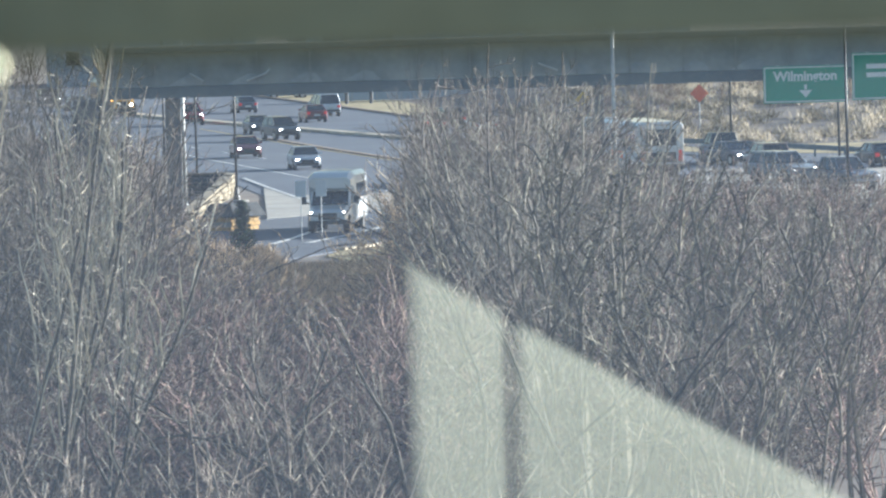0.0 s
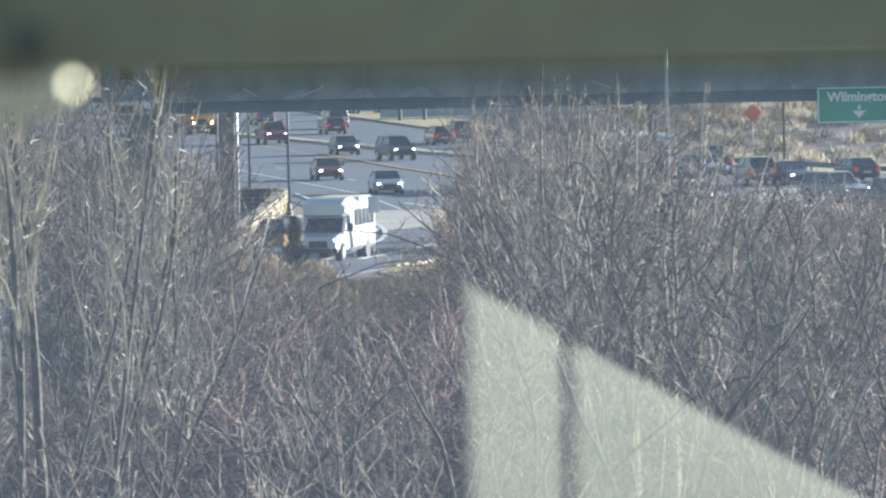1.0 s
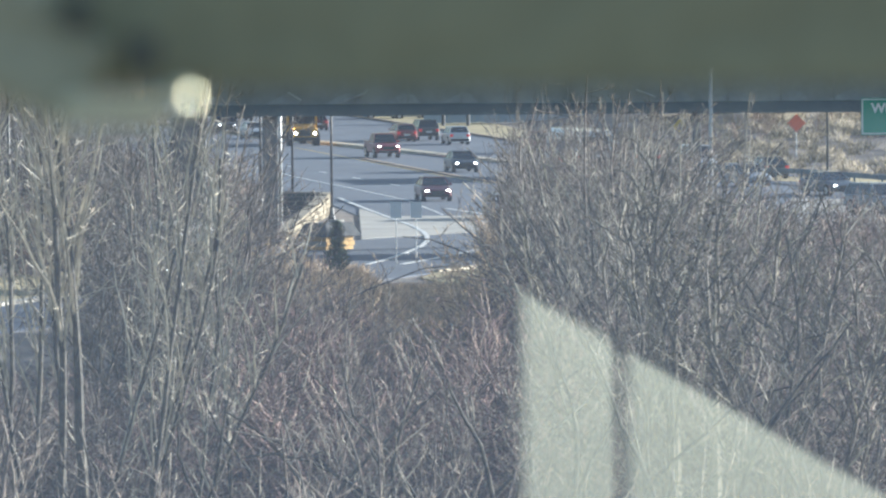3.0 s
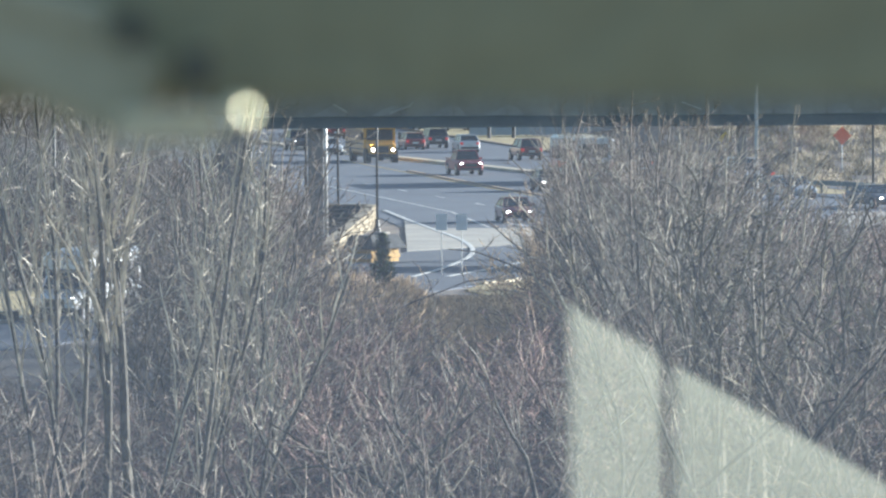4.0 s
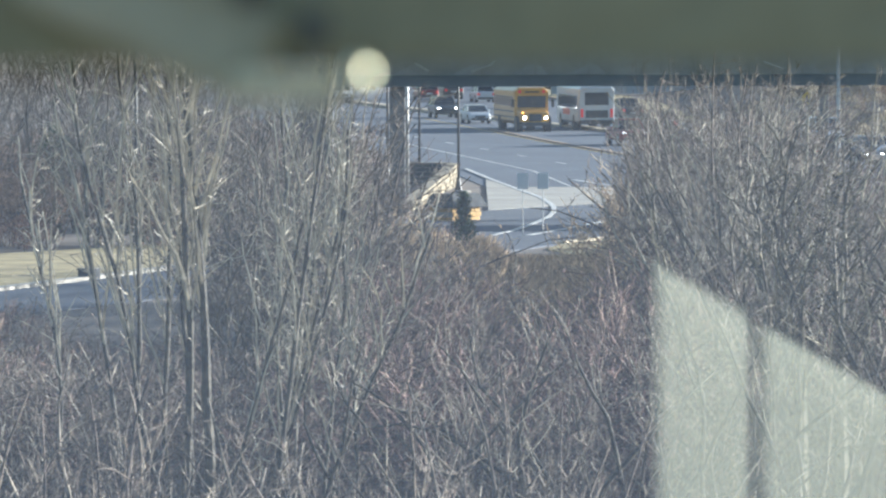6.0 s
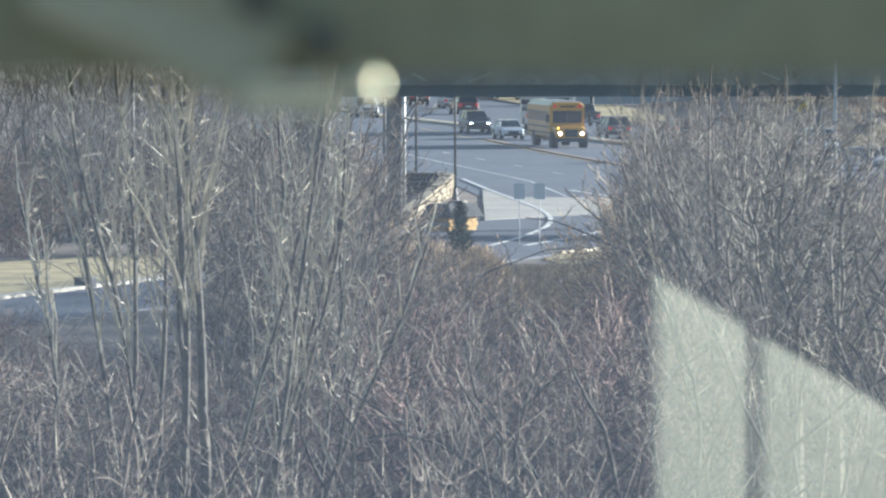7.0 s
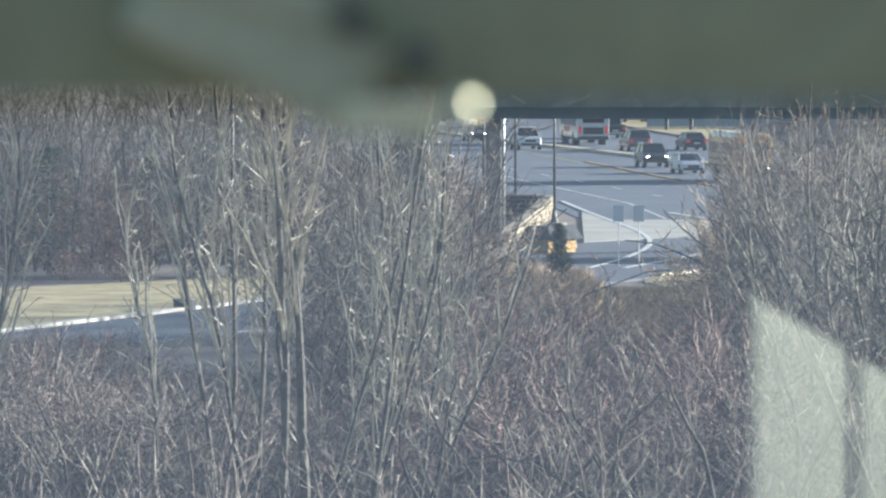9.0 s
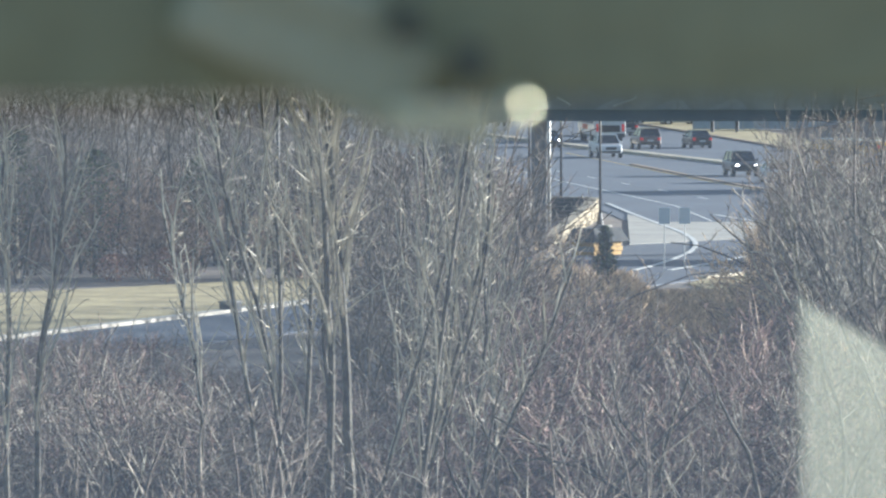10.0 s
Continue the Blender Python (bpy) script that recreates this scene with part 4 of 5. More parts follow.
def limb(rng, start, way, length, steps, wander, lift):
    pts, p, d = [start.copy()], start.copy(), way.normalized()
    for _ in range(steps):
        d = (d + Vector((rng.gauss(0, wander), rng.gauss(0, wander), rng.gauss(0, wander) + lift))).normalized()
        p = p + d * (length / steps)
        pts.append(p.copy())
    return pts


def bare_tree(seed, stems, height, spread, branches, twigs, thick=1.0, leans=(), kinks=2, fork=0.0):
    """Trunk wood and crown wood of a bare tree of several stems."""
    rng = random.Random(seed)
    trunk, crown = Wood(), Wood()
    for s in range(len(leans) or stems):
        az = 2 * math.pi * (s + rng.random() * 0.7) / (len(leans) or stems)
        lean = spread * rng.uniform(0.3, 1.0)
        h = height * rng.uniform(0.72, 1.0)
        way = Vector((math.cos(az) * lean, math.sin(az) * lean, 1))
        if leans:
            way, h = Vector((leans[s], rng.uniform(-0.15, 0.15), 1)), height * rng.uniform(0.85, 1.0)
        if fork:
            foot = Vector(((s - (len(leans) - 1) / 2) * 0.27, rng.uniform(-0.3, 0.3), 0))
            pts = [foot] + limb(rng, foot + Vector((0, 0, fork)), way, h - fork, 8, 0.17, -0.02)
        elif leans:
            pts = limb(rng, Vector(((s - (len(leans) - 1) / 2) * 0.25, rng.uniform(-0.4, 0.4), 0)), way, h, 9, 0.08, 0.0)
        else:
            pts = limb(rng, Vector((math.cos(az) * 0.2, math.sin(az) * 0.2, 0)), way, h, 9, 0.12, 0.008)
        r = (0.0125 if leans else 0.0095) * h * thick * rng.uniform(0.75, 1.1)
        trunk.tube(pts, r, 0.014, 8 if fork else 5)
        for b in range(branches):
            f = rng.uniform(0.22, 0.97)
            i = min(int(f * 9), 8)
            p = pts[i].lerp(pts[i + 1], f * 9 - i)
            a2 = rng.uniform(0, 2 * math.pi)
            length = h * (rng.uniform(0.12, 0.34) if leans else rng.uniform(0.12, 0.28)) * (1.15 - f * 0.7)
            bp = limb(rng, p, Vector((math.cos(a2), math.sin(a2), rng.uniform(0.5, 1.9) if leans else rng.uniform(0.0, 1.2))), length, 4, 0.15, 0.04)
            crown.tube(bp, max(0.0105, r * 0.25 * (1 - f * 0.6)), 0.007, 3)
            for _ in range(twigs):
                g = rng.uniform(0.25, 1.0)
                k = min(int(g * 4), 3)
                q = bp[k].lerp(bp[k + 1], g * 4 - k)
                a3 = rng.uniform(0, 2 * math.pi)
                tp = limb(rng, q, Vector((math.cos(a3), math.sin(a3), rng.uniform(0.2, 1.4))) + (bp[-1] - bp[0]).normalized(), length * rng.uniform(0.22, 0.5), kinks, 0.3, 0.06)
                crown.tube(tp, 0.0084, 0.005, 3)
    return trunk, crown


def ascending_tree(seed, stems, height, thick=1.0, low=0.34, boughs=17, crook=0.058):
    """A bare tree whose stems fork into ascending boughs with short side twigs. stems: foot x, foot y, lean in x."""
    rng = random.Random(seed)
    trunk, bough, crown = Wood(), Wood(), Wood()
    for fx, fy, lean in stems:
        h = height * rng.uniform(0.86, 1.0)
        steps = 14
        pts, p, d = [Vector((fx, fy, 0))], Vector((fx, fy, 0)), Vector((lean, rng.uniform(-0.08, 0.08), 1)).normalized()
        home = d.copy()
        for i in range(steps):
            d = (d * 0.7 + home * 0.3 + Vector((rng.gauss(0, crook), rng.gauss(0, crook), 0.015))).normalized()
            p = p + d * (h / steps)
            pts.append(p.copy())
        r = 0.0098 * h * thick * rng.uniform(0.8, 1.1)
        trunk.tube(pts, r, 0.026, 7)

        def along(f):
            i = min(int(f * steps), steps - 1)
            return pts[i].lerp(pts[i + 1], f * steps - i)

        for b in range(boughs):
            f = low + (0.97 - low) * ((b + rng.random()) / boughs)
            az = rng.uniform(0, 2 * math.pi)
            out = rng.uniform(0.16, 0.48) if crook < 0.08 else rng.uniform(0.4, 1.5)
            length = h * rng.uniform(0.16, 0.40) * (1.25 - 0.75 * f)
            way = Vector((math.cos(az) * out, math.sin(az) * out, 1.0)) + home * 0.3
            bp = limb(rng, along(f), way, length, 6, 0.04 + crook, 0.03)
            br = max(0.022, r * (1 - f * 0.8) * rng.uniform(0.45, 0.85))
            bough.tube(bp, br, 0.012, 5)
            for c in range(5):
                g = 0.12 + 0.85 * (c + rng.random()) / 5
                k = min(int(g * 6), 5)
                q = bp[k].lerp(bp[k + 1], g * 6 - k)
                a3 = rng.uniform(0, 2 * math.pi)
                sp = limb(rng, q, Vector((math.cos(a3) * 0.9, math.sin(a3) * 0.9, rng.uniform(0.3, 1.2))), length * rng.uniform(0.16, 0.42) * (1.2 - g * 0.5), 3, 0.11, 0.03)
                crown.tube(sp, 0.0095, 0.0055, 4)
                for _ in range(1):
                    e = rng.uniform(0.3, 1.0)
                    k3 = min(int(e * 3), 2)
                    a4 = rng.uniform(0, 2 * math.pi)
                    tp = limb(rng, sp[k3].lerp(sp[k3 + 1], e * 3 - k3), Vector((math.cos(a4), math.sin(a4), rng.uniform(-0.1, 1.0))), rng.uniform(0.10, 0.34), 1, 0.3, 0.0)
                    crown.tube(tp, 0.0062, 0.0045, 4)
        for b in range(9):
            q = along(rng.uniform(low * 0.9, 0.98))
            a4 = rng.uniform(0, 2 * math.pi)
            crown.tube(limb(rng, q, Vector((math.cos(a4), math.sin(a4), rng.uniform(0.2, 1.0))), rng.uniform(0.2, 0.6), 3, 0.25, 0.0), 0.0085, 0.005, 4)
    return trunk, bough, crown


def clump(seed, x, y, height, thick, stems, label, low=0.34, boughs=17, bark=None, fine=None, limbs=None, crook=0.058):
    trunk, bough, crown = ascending_tree(seed, stems, height, thick, low, boughs, crook)
    ob = tagged(new("bare_tree"), label, "tree", "bare trees")
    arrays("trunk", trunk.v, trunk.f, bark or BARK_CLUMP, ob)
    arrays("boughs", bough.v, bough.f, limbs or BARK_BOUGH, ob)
    arrays("crown", crown.v, crown.f, fine or BARK_TWIG, ob)
    ob.matrix_basis = pose(x, y, 0)


def tree_thing(seed, label, mat, stems, height, spread, branches, twigs, thick=1.0, leans=(), fine=None, fork=0.0):
    trunk, crown = bare_tree(seed, stems, height, spread, branches, twigs, thick, leans, 2, fork)
    ob = tagged(new("bare_tree"), label, "tree", "bare trees")
    arrays("trunk", trunk.v, trunk.f, BARK_TRUNK if mat == BARK_GREY and not leans else BARK_DARK if mat == BARK_BROWN else BARK_CLUMP, ob)
    arrays("crown", crown.v, crown.f, fine or mat, ob)
    return ob


def scatter(name, label, category, wood_variants, mat, places):
    """Many copies of a few plants as one object of stuff. places: x, y, z, turn, scale."""
    vs, fs, base = [], [], 0
    for i, (x, y, z, turn, sc, tall) in enumerate(places):
        v, f = wood_variants[i % len(wood_variants)]
        c, s = math.cos(turn), math.sin(turn)
        q = np.empty_like(v)
        q[:, 0] = (v[:, 0] * c - v[:, 1] * s) * sc + x
        q[:, 1] = (v[:, 0] * s + v[:, 1] * c) * sc + y
        q[:, 2] = v[:, 2] * sc * tall + z
        vs.append(q)
        fs.append(f + base)
        base += len(v)
    v, f = np.concatenate(vs), np.concatenate(fs)
    me = bpy.data.meshes.new(name)
    me.vertices.add(len(v))
    me.vertices.foreach_set("co", v.astype(np.float32).ravel())
    k = f.shape[1]
    me.loops.add(f.size)
    me.loops.foreach_set("vertex_index", f.astype(np.int32).ravel())
    me.polygons.add(len(f))
    me.polygons.foreach_set("loop_start", np.arange(0, f.size, k, dtype=np.int32))
    me.update(calc_edges=True)
    me.materials.append(mat)
    return tagged(new(name, me), label, category, kind="stuff")


def as_np(w):
    return np.array(w.v), np.array(w.f)


def shrub(seed, stems, height, twigs, r=0.012):
    rng, w = random.Random(seed), Wood()
    for _ in range(stems):
        a = rng.uniform(0, 2 * math.pi)
        pts = limb(rng, Vector((math.cos(a), math.sin(a), 0)) * rng.uniform(0, 0.3), Vector((math.cos(a) * rng.uniform(0.1, 0.8), math.sin(a) * rng.uniform(0.1, 0.8), 1)), height * rng.uniform(0.5, 1.0), 5, 0.17, -0.02)
        w.tube(pts, r * rng.uniform(0.7, 1.5), 0.006, 3)
        for _ in range(twigs):
            g = rng.uniform(0.2, 1.0)
            k = min(int(g * 5), 4)
            q = pts[k].lerp(pts[k + 1], g * 5 - k)
            a3 = rng.uniform(0, 2 * math.pi)
            w.tube(limb(rng, q, Vector((math.cos(a3), math.sin(a3), rng.uniform(-0.1, 1.4))), height * rng.uniform(0.08, 0.30), 2, 0.22, 0.0), 0.0085, 0.0055, 3)
    return as_np(w)


# how high the growth stands along the bearing from the lookout: bearing (x / y), sight-line drop (metres per metre)
SKYLINE = ((-0.120, 0.0150), (-0.013, 0.0150), (-0.0085, 0.0240), (-0.0070, 0.0390), (0.0, 0.0415), (0.0075, 0.0430), (0.0095, 0.0462), (0.0275, 0.0462), (0.0290, 0.034),
           (0.032, 0.0235), (0.047, 0.0205), (0.052, 0.0205), (0.063, 0.0235), (0.075, 0.0285), (0.125, 0.0335))


def sight(bearing):
    for (b0, d0), (b1, d1) in zip(SKYLINE, SKYLINE[1:]):
        if bearing <= b1:
            return d0 + (d1 - d0) * (bearing - b0) / (b1 - b0)
    return SKYLINE[-1][1]


def headroom(x, y):
    return 12.0 - sight(x / y) * y


def on_road(x, y, m=0.0):
    """Whether a place lies on the turning lane or its lawn."""
    edge = -10.9 + (y - 244.6) * (0.36 if y < 244.6 else 0.22)
    return y > 262 or (x < edge + 12.5 + m and x > edge - 14 and y > 214 and x < 4)


rng = random.Random(11)
MODELS = []
for i in range(5):
    MODELS.append((tree_thing(20 + i, "bare grey-barked tree with several pale upright stems", BARK_GREY, (5, 4, 6, 3, 5)[i], 9.0, (0.26, 0.34, 0.3, 0.24, 0.38)[i], 10, 4), 9.0))
for i in range(3):
    MODELS.append((tree_thing(40 + i, "bare brown tree with dense fine twigs", BARK_BROWN, (4, 3, 5)[i], 7.0, 0.42, 14, 6, 0.9), 7.0))
used = set()


def plant(k, x, y, height):
    ob, h = MODELS[k]
    s = height / h
    if k in used:
        ob = copy_thing(ob, pose(x, y, 0))
    used.add(k)
    ob.matrix_basis = pose(x, y, 0, 0, 0, rng.uniform(0, 360)) @ Matrix.Diagonal((s, s, s, 1))


thicket = []
# the tall clumps on the near slope, whose feet stand in the brush
for seed, x, y, height, thick, leans, mat in (
        (208, 10.6, 156, 8.6, 1.0, (-0.34, -0.2, -0.05, 0.12, 0.3), BARK_BROWN), (209, 9.3, 161, 8.3, 0.85, (-0.2, -0.05, 0.14, 0.3), BARK_BROWN), (210, 13.4, 158, 7.6, 0.9, (-0.25, 0.0, 0.2), BARK_BROWN),
        (211, 8.9, 168, 8.4, 0.6, (-0.02, 0.06, 0.18), BARK_GREY), (212, 16.2, 160, 6.8, 0.8, (-0.2, 0.05, 0.22), BARK_BROWN), (213, 4.1, 149, 4.6, 0.8, (-0.55, -0.3, 0.25, 0.5), BARK_BROWN),
        (215, 1.9, 147, 4.3, 0.8, (-0.5, -0.1, 0.4), BARK_BROWN), (216, 9.6, 172, 8.6, 0.7, (-0.1, 0.05, 0.2), BARK_GREY), (217, 8.4, 176, 8.6, 0.6, (-0.12, 0.0, 0.12), BARK_GREY),
        (218, 8.3, 160, 8.6, 0.5, (-0.05, 0.02, 0.1), BARK_BROWN), (219, 8.6, 172, 8.4, 0.5, (-0.08, 0.03), BARK_BROWN)):
    label = "bare tree with several long pale stems rising from the brush" if mat == BARK_GREY else "bare brown tree with spreading crooked limbs"
    tree_thing(seed, label, mat, 0, height, 0, 13, 7, thick, leans).matrix_basis = pose(x * 0.82, y * 0.82, 0)
GREY = "bare tree with several long grey stems rising from the brush"
clump(401, -4.05, 100, 12.0, 1.0, ((-0.16, 0.1, -0.012), (0.24, -0.2, 0.006)), GREY, 0.54, 19)
clump(402, -3.75, 101, 11.5, 0.55, ((-0.2, 0.2, 0.07), (0.1, 0.0, 0.15), (-0.42, 0.3, -0.07)), GREY, 0.50, 13)
clump(403, -4.80, 99, 11.4, 0.58, ((1.33, 0.0, -0.26), (0.56, 0.1, -0.12), (0.0, 0.1, -0.02)), GREY, 0.54, 12)
clump(404, -8.75, 98, 11.0, 0.8, ((0.0, 0.0, -0.03), (0.25, 0.3, 0.06)), GREY, 0.50, 14)
clump(405, -1.62, 124, 9.8, 0.62, ((0.0, 0.0, 0.0),), GREY, 0.32, 20)
clump(406, -2.25, 118, 9.7, 0.5, ((0.0, 0.0, 0.03), (-0.3, 0.2, -0.04)), GREY, 0.40, 13)
clump(407, -4.3, 103, 8.8, 0.6, ((0.0, 0.0, 0.26), (0.35, 0.2, 0.36), (0.7, 0.1, 0.30)), GREY, 0.46, 10)
clump(408, -3.2, 106, 8.2, 0.55, ((0.0, 0.0, 0.20), (0.4, 0.2, 0.32)), GREY, 0.46, 10)
clump(409, -6.6, 112, 8.6, 0.45, ((0.0, 0.0, -0.10),), GREY, 0.5, 10)
DENSE = "dense bare tree with crooked olive-brown limbs and short twigs"
clump(411, 7.0, 120, 8.9, 0.62, ((-0.3, 0.1, -0.22), (-0.1, 0.3, -0.10), (0.1, -0.2, 0.02), (0.2, 0.2, 0.10), (0.4, 0.0, 0.22)), DENSE, 0.36, 17, BARK_DARK, BARK_OLIVE, BARK_OLIVE, 0.13)
clump(412, 8.9, 117, 8.2, 0.6, ((-0.3, 0.1, -0.26), (0.0, 0.3, -0.06), (0.2, -0.2, 0.12), (0.4, 0.1, 0.28)), DENSE, 0.36, 17, BARK_DARK, BARK_OLIVE, BARK_OLIVE, 0.13)
clump(413, 5.9, 126, 8.0, 0.55, ((-0.2, 0.1, -0.10), (0.1, 0.3, 0.05), (0.3, 0.0, 0.2)), DENSE, 0.38, 15, BARK_DARK, BARK_OLIVE, BARK_OLIVE, 0.13)
clump(414, 10.9, 119, 7.3, 0.55, ((-0.3, 0.1, -0.22), (0.0, 0.3, 0.02), (0.3, 0.0, 0.24)), DENSE, 0.36, 15, BARK_DARK, BARK_OLIVE, BARK_OLIVE, 0.13)
for seed, x, y, height, leans in ((301, 1.2, 146, 4.6, (-0.6, 0.25, 0.5)), (302, 2.9, 149, 4.5, (-0.5, -0.2, 0.6)), (303, 4.6, 147, 4.8, (-0.65, -0.3, 0.3)), (304, 6.3, 151, 5.0, (-0.5, 0.1, 0.55)),
                                  (305, -0.8, 148, 4.2, (-0.45, 0.3, 0.6)), (306, -2.9, 147, 4.0, (-0.5, 0.2)), (307, 9.0, 146, 5.0, (-0.4, 0.2, 0.5)), (308, -10.2, 146, 3.9, (-0.5, 0.4)), (309, 12.0, 147, 4.6, (-0.5, 0.3))):
    tree_thing(seed, "low tree with arching crooked pale limbs above the brush", BARK_GREY, 0, height + 2.5, 0, 8, 5, 0.75, leans, None, 2.4).matrix_basis = pose(x * 0.70, y * 0.70, 0)
for i in range(13):
    y = rng.uniform(170, 235)
    bearing = rng.uniform(0.044, 0.062)
    plant(rng.choice((0, 3)), bearing * y, y, 12.0 - rng.uniform(0.0110, 0.018) * y)
for i in range(44):
    y = rng.uniform(180, 258)
    thicket.append((rng.uniform(0.0415, 0.055) * y, y, 0, rng.uniform(0, 6.28), (12.0 - rng.uniform(0.0115, 0.0230) * y) / 7.0, 1.0))
for i in range(60):
    y = rng.uniform(185, 258)
    bearing = rng.uniform(0.0410, 0.055)
    thicket.append((bearing * y, y, 0, rng.uniform(0, 6.28), max(2.0, (12.0 - rng.uniform(0.0165, 0.034) * y)) / 7.0, 1.0))
for i in range(42):
    y = rng.uniform(158, 240)
    bearing = rng.uniform(-0.0345, -0.0215)
    plant(rng.choice((3, 5, 6, 7, 5, 6, 7)), bearing * y, y, max(2.5, 12.0 - rng.uniform(0.017, 0.042) * y))
for i in range(40):
    y = rng.uniform(158, 250)
    bearing = rng.uniform(-0.0220, -0.0075)
    thicket.append((bearing * y, y, 0, rng.uniform(0, 6.28), max(1.6, 12.0 - rng.uniform(0.0385, 0.046) * y) / 7.0, 1.0))
for i in range(26):
    y = rng.uniform(140, 235)
    bearing = rng.uniform(-0.0120, 0.0025)
    thicket.append((bearing * y, y, 0, rng.uniform(0, 6.28), max(1.6, 12.0 - rng.uniform(0.0390, 0.0450) * y) / 7.0, 1.0))
for i in range(48):
    y = rng.uniform(165, 255)
    bearing = rng.choice((rng.uniform(0.0420, 0.056), rng.uniform(0.0420, 0.104)))
    plant(rng.choice((0, 2, 4, 5, 6, 7)), bearing * y, y, max(2.0, headroom(bearing * y, y) * rng.uniform(0.75, 1.0)))
for i in range(46):
    y = rng.uniform(132, 170)
    bearing = rng.uniform(-0.096, 0.104)
    thicket.append((bearing * y, y, 0, rng.uniform(0, 6.28), max(1.5, 12 - rng.uniform(0.050, 0.072) * y) / 7.0, 1.0))
for i in range(66):
    y = rng.uniform(150, 262)
    b = rng.choice((-1.0, rng.uniform(0.0425, 0.104), rng.uniform(0.0425, 0.104)))
    if b < -0.012:
        continue
    h = headroom(b * y, y) * rng.uniform(0.6, 1.0)
    if h > 2.0:
        plant(rng.choice((0, 1, 2, 4, 5, 6, 7, 5, 6)), b * y, y, h)

for i in range(16):
    y = rng.uniform(170, 250)
    thicket.append((rng.uniform(-0.0170, -0.0128) * y, y, 0, rng.uniform(0, 6.28), (12.0 - rng.uniform(0.013, 0.031) * y) / 7.0, 1.0))
for i in range(10):
    y = rng.uniform(170, 250)
    thicket.append((rng.uniform(-0.0140, -0.0105) * y, y, 0, rng.uniform(0, 6.28), (12.0 - rng.uniform(0.0345, 0.0400) * y) / 7.0, 1.0))
for i in range(26):
    y = rng.uniform(180, 255)
    thicket.append((rng.uniform(0.0335, 0.042) * y, y, 0, rng.uniform(0, 6.28), 0.5, (12.0 - rng.uniform(0.0115, 0.026) * y) / 3.5))
for i in range(22):
    y = rng.uniform(195, 255)
    thicket.append((rng.uniform(0.0300, 0.0350) * y, y, 0, rng.uniform(0, 6.28), 0.34, (12.0 - rng.uniform(0.010, 0.030) * y) / 2.4))
# saplings that stand before the clumps
for i in range(46):
    y = rng.uniform(78, 97)
    bearing = rng.uniform(-0.096, 0.028)
    thicket.append((bearing * y, y, 0, rng.uniform(0, 6.28), (12.0 - rng.uniform(0.056, 0.076) * y) / 7.0, 1.0))

brush = []
for i in range(5):
    stem, twig = bare_tree(60 + i, 4, 7.0, 0.42, 12, 6, 0.8, kinks=1)
    brush.append((stem.v + twig.v, [tuple(f) for f in stem.f] + [tuple(k + len(stem.v) for k in f) for f in twig.f]))
brush = [(np.array(v), np.array(f)) for v, f in brush]
scatter("thicket", "thicket of bare brown saplings on the slope", "saplings", brush, BARK_BROWN, thicket)

# undergrowth on the near slope
low = [shrub(70 + i, 13, 2.4, 9, 0.011) for i in range(5)]
mauve, brown, tan = [], [], []
while len(mauve) + len(brown) + len(tan) < 780:
    y = rng.uniform(132, 262)
    b = rng.uniform(-0.096, 0.104)
    x = b * y
    if on_road(x, y):
        continue
    room = min(headroom(x, y), 12.0 - (0.0520 if b < -0.062 else 0.0575) * y if b < -0.012 else 99.0)
    if 0.008 < b < 0.027:
        room = 12.0 - rng.uniform(0.0550, 0.0600) * y
    h = min(room * rng.uniform(0.7, 1.0), 4.2)
    if h < 0.6:
        continue
    (tan if y > 188 and -0.022 < b < 0.036 and rng.random() < 0.8 else mauve if -0.02 < b < 0.035 and rng.random() < 0.8 or rng.random() < 0.3 else brown).append((x, y, 0, rng.uniform(0, 6.28), max(h / 2.4, 0.75), h / 2.4 / max(h / 2.4, 0.75)))
scatter("undergrowth", "tangled leafless purple-brown shrubs on the slope", "shrubs", low, BARK_PURPLE, mauve)
scatter("scrub", "tangled leafless tan scrub beside the turning lane", "shrubs", low, BARK_TAN, tan)
scatter("brushwood", "tangled leafless grey-brown brushwood on the slope", "shrubs", low, BARK_BROWN, brown)

# straw-coloured tall grass before the turning lane
blades = []
for i in range(3):
    r2, w = random.Random(90 + i), Wood()
    for _ in range(34):
        a = r2.uniform(0, 6.28)
        p0 = Vector((math.cos(a), math.sin(a), 0)) * r2.uniform(0, 0.5)
        w.tube(limb(r2, p0, Vector((r2.gauss(0, 0.25), r2.gauss(0, 0.25), 1)), r2.uniform(0.5, 1.0), 1, 0.15, -0.05), 0.018, 0.006, 3)
    blades.append(as_np(w))
spots = []
while len(spots) < 650:
    y = rng.uniform(205, 264)
    b = rng.uniform(-0.004, 0.045)
    h = headroom(b * y, y)
    if h > 0.2:
        spots.append((b * y, y, 0, rng.uniform(0, 6.28), 1.0, min(h, 1.1)))
scatter("tall_grass", "dry straw-coloured tall grass in clumps", "grass", blades, STRAW, spots)

spots = []
for _ in range(520):
    x, y = rng.uniform(23, 54), rng.uniform(399, 500)
    spots.append((x, y, land(x, y), rng.uniform(0, 6.28), rng.uniform(1.2, 2.0), 0.55))
scatter("bank_tussocks", "pale dry grass tussocks on the bank", "grass", blades, BANK_STRAW, spots)

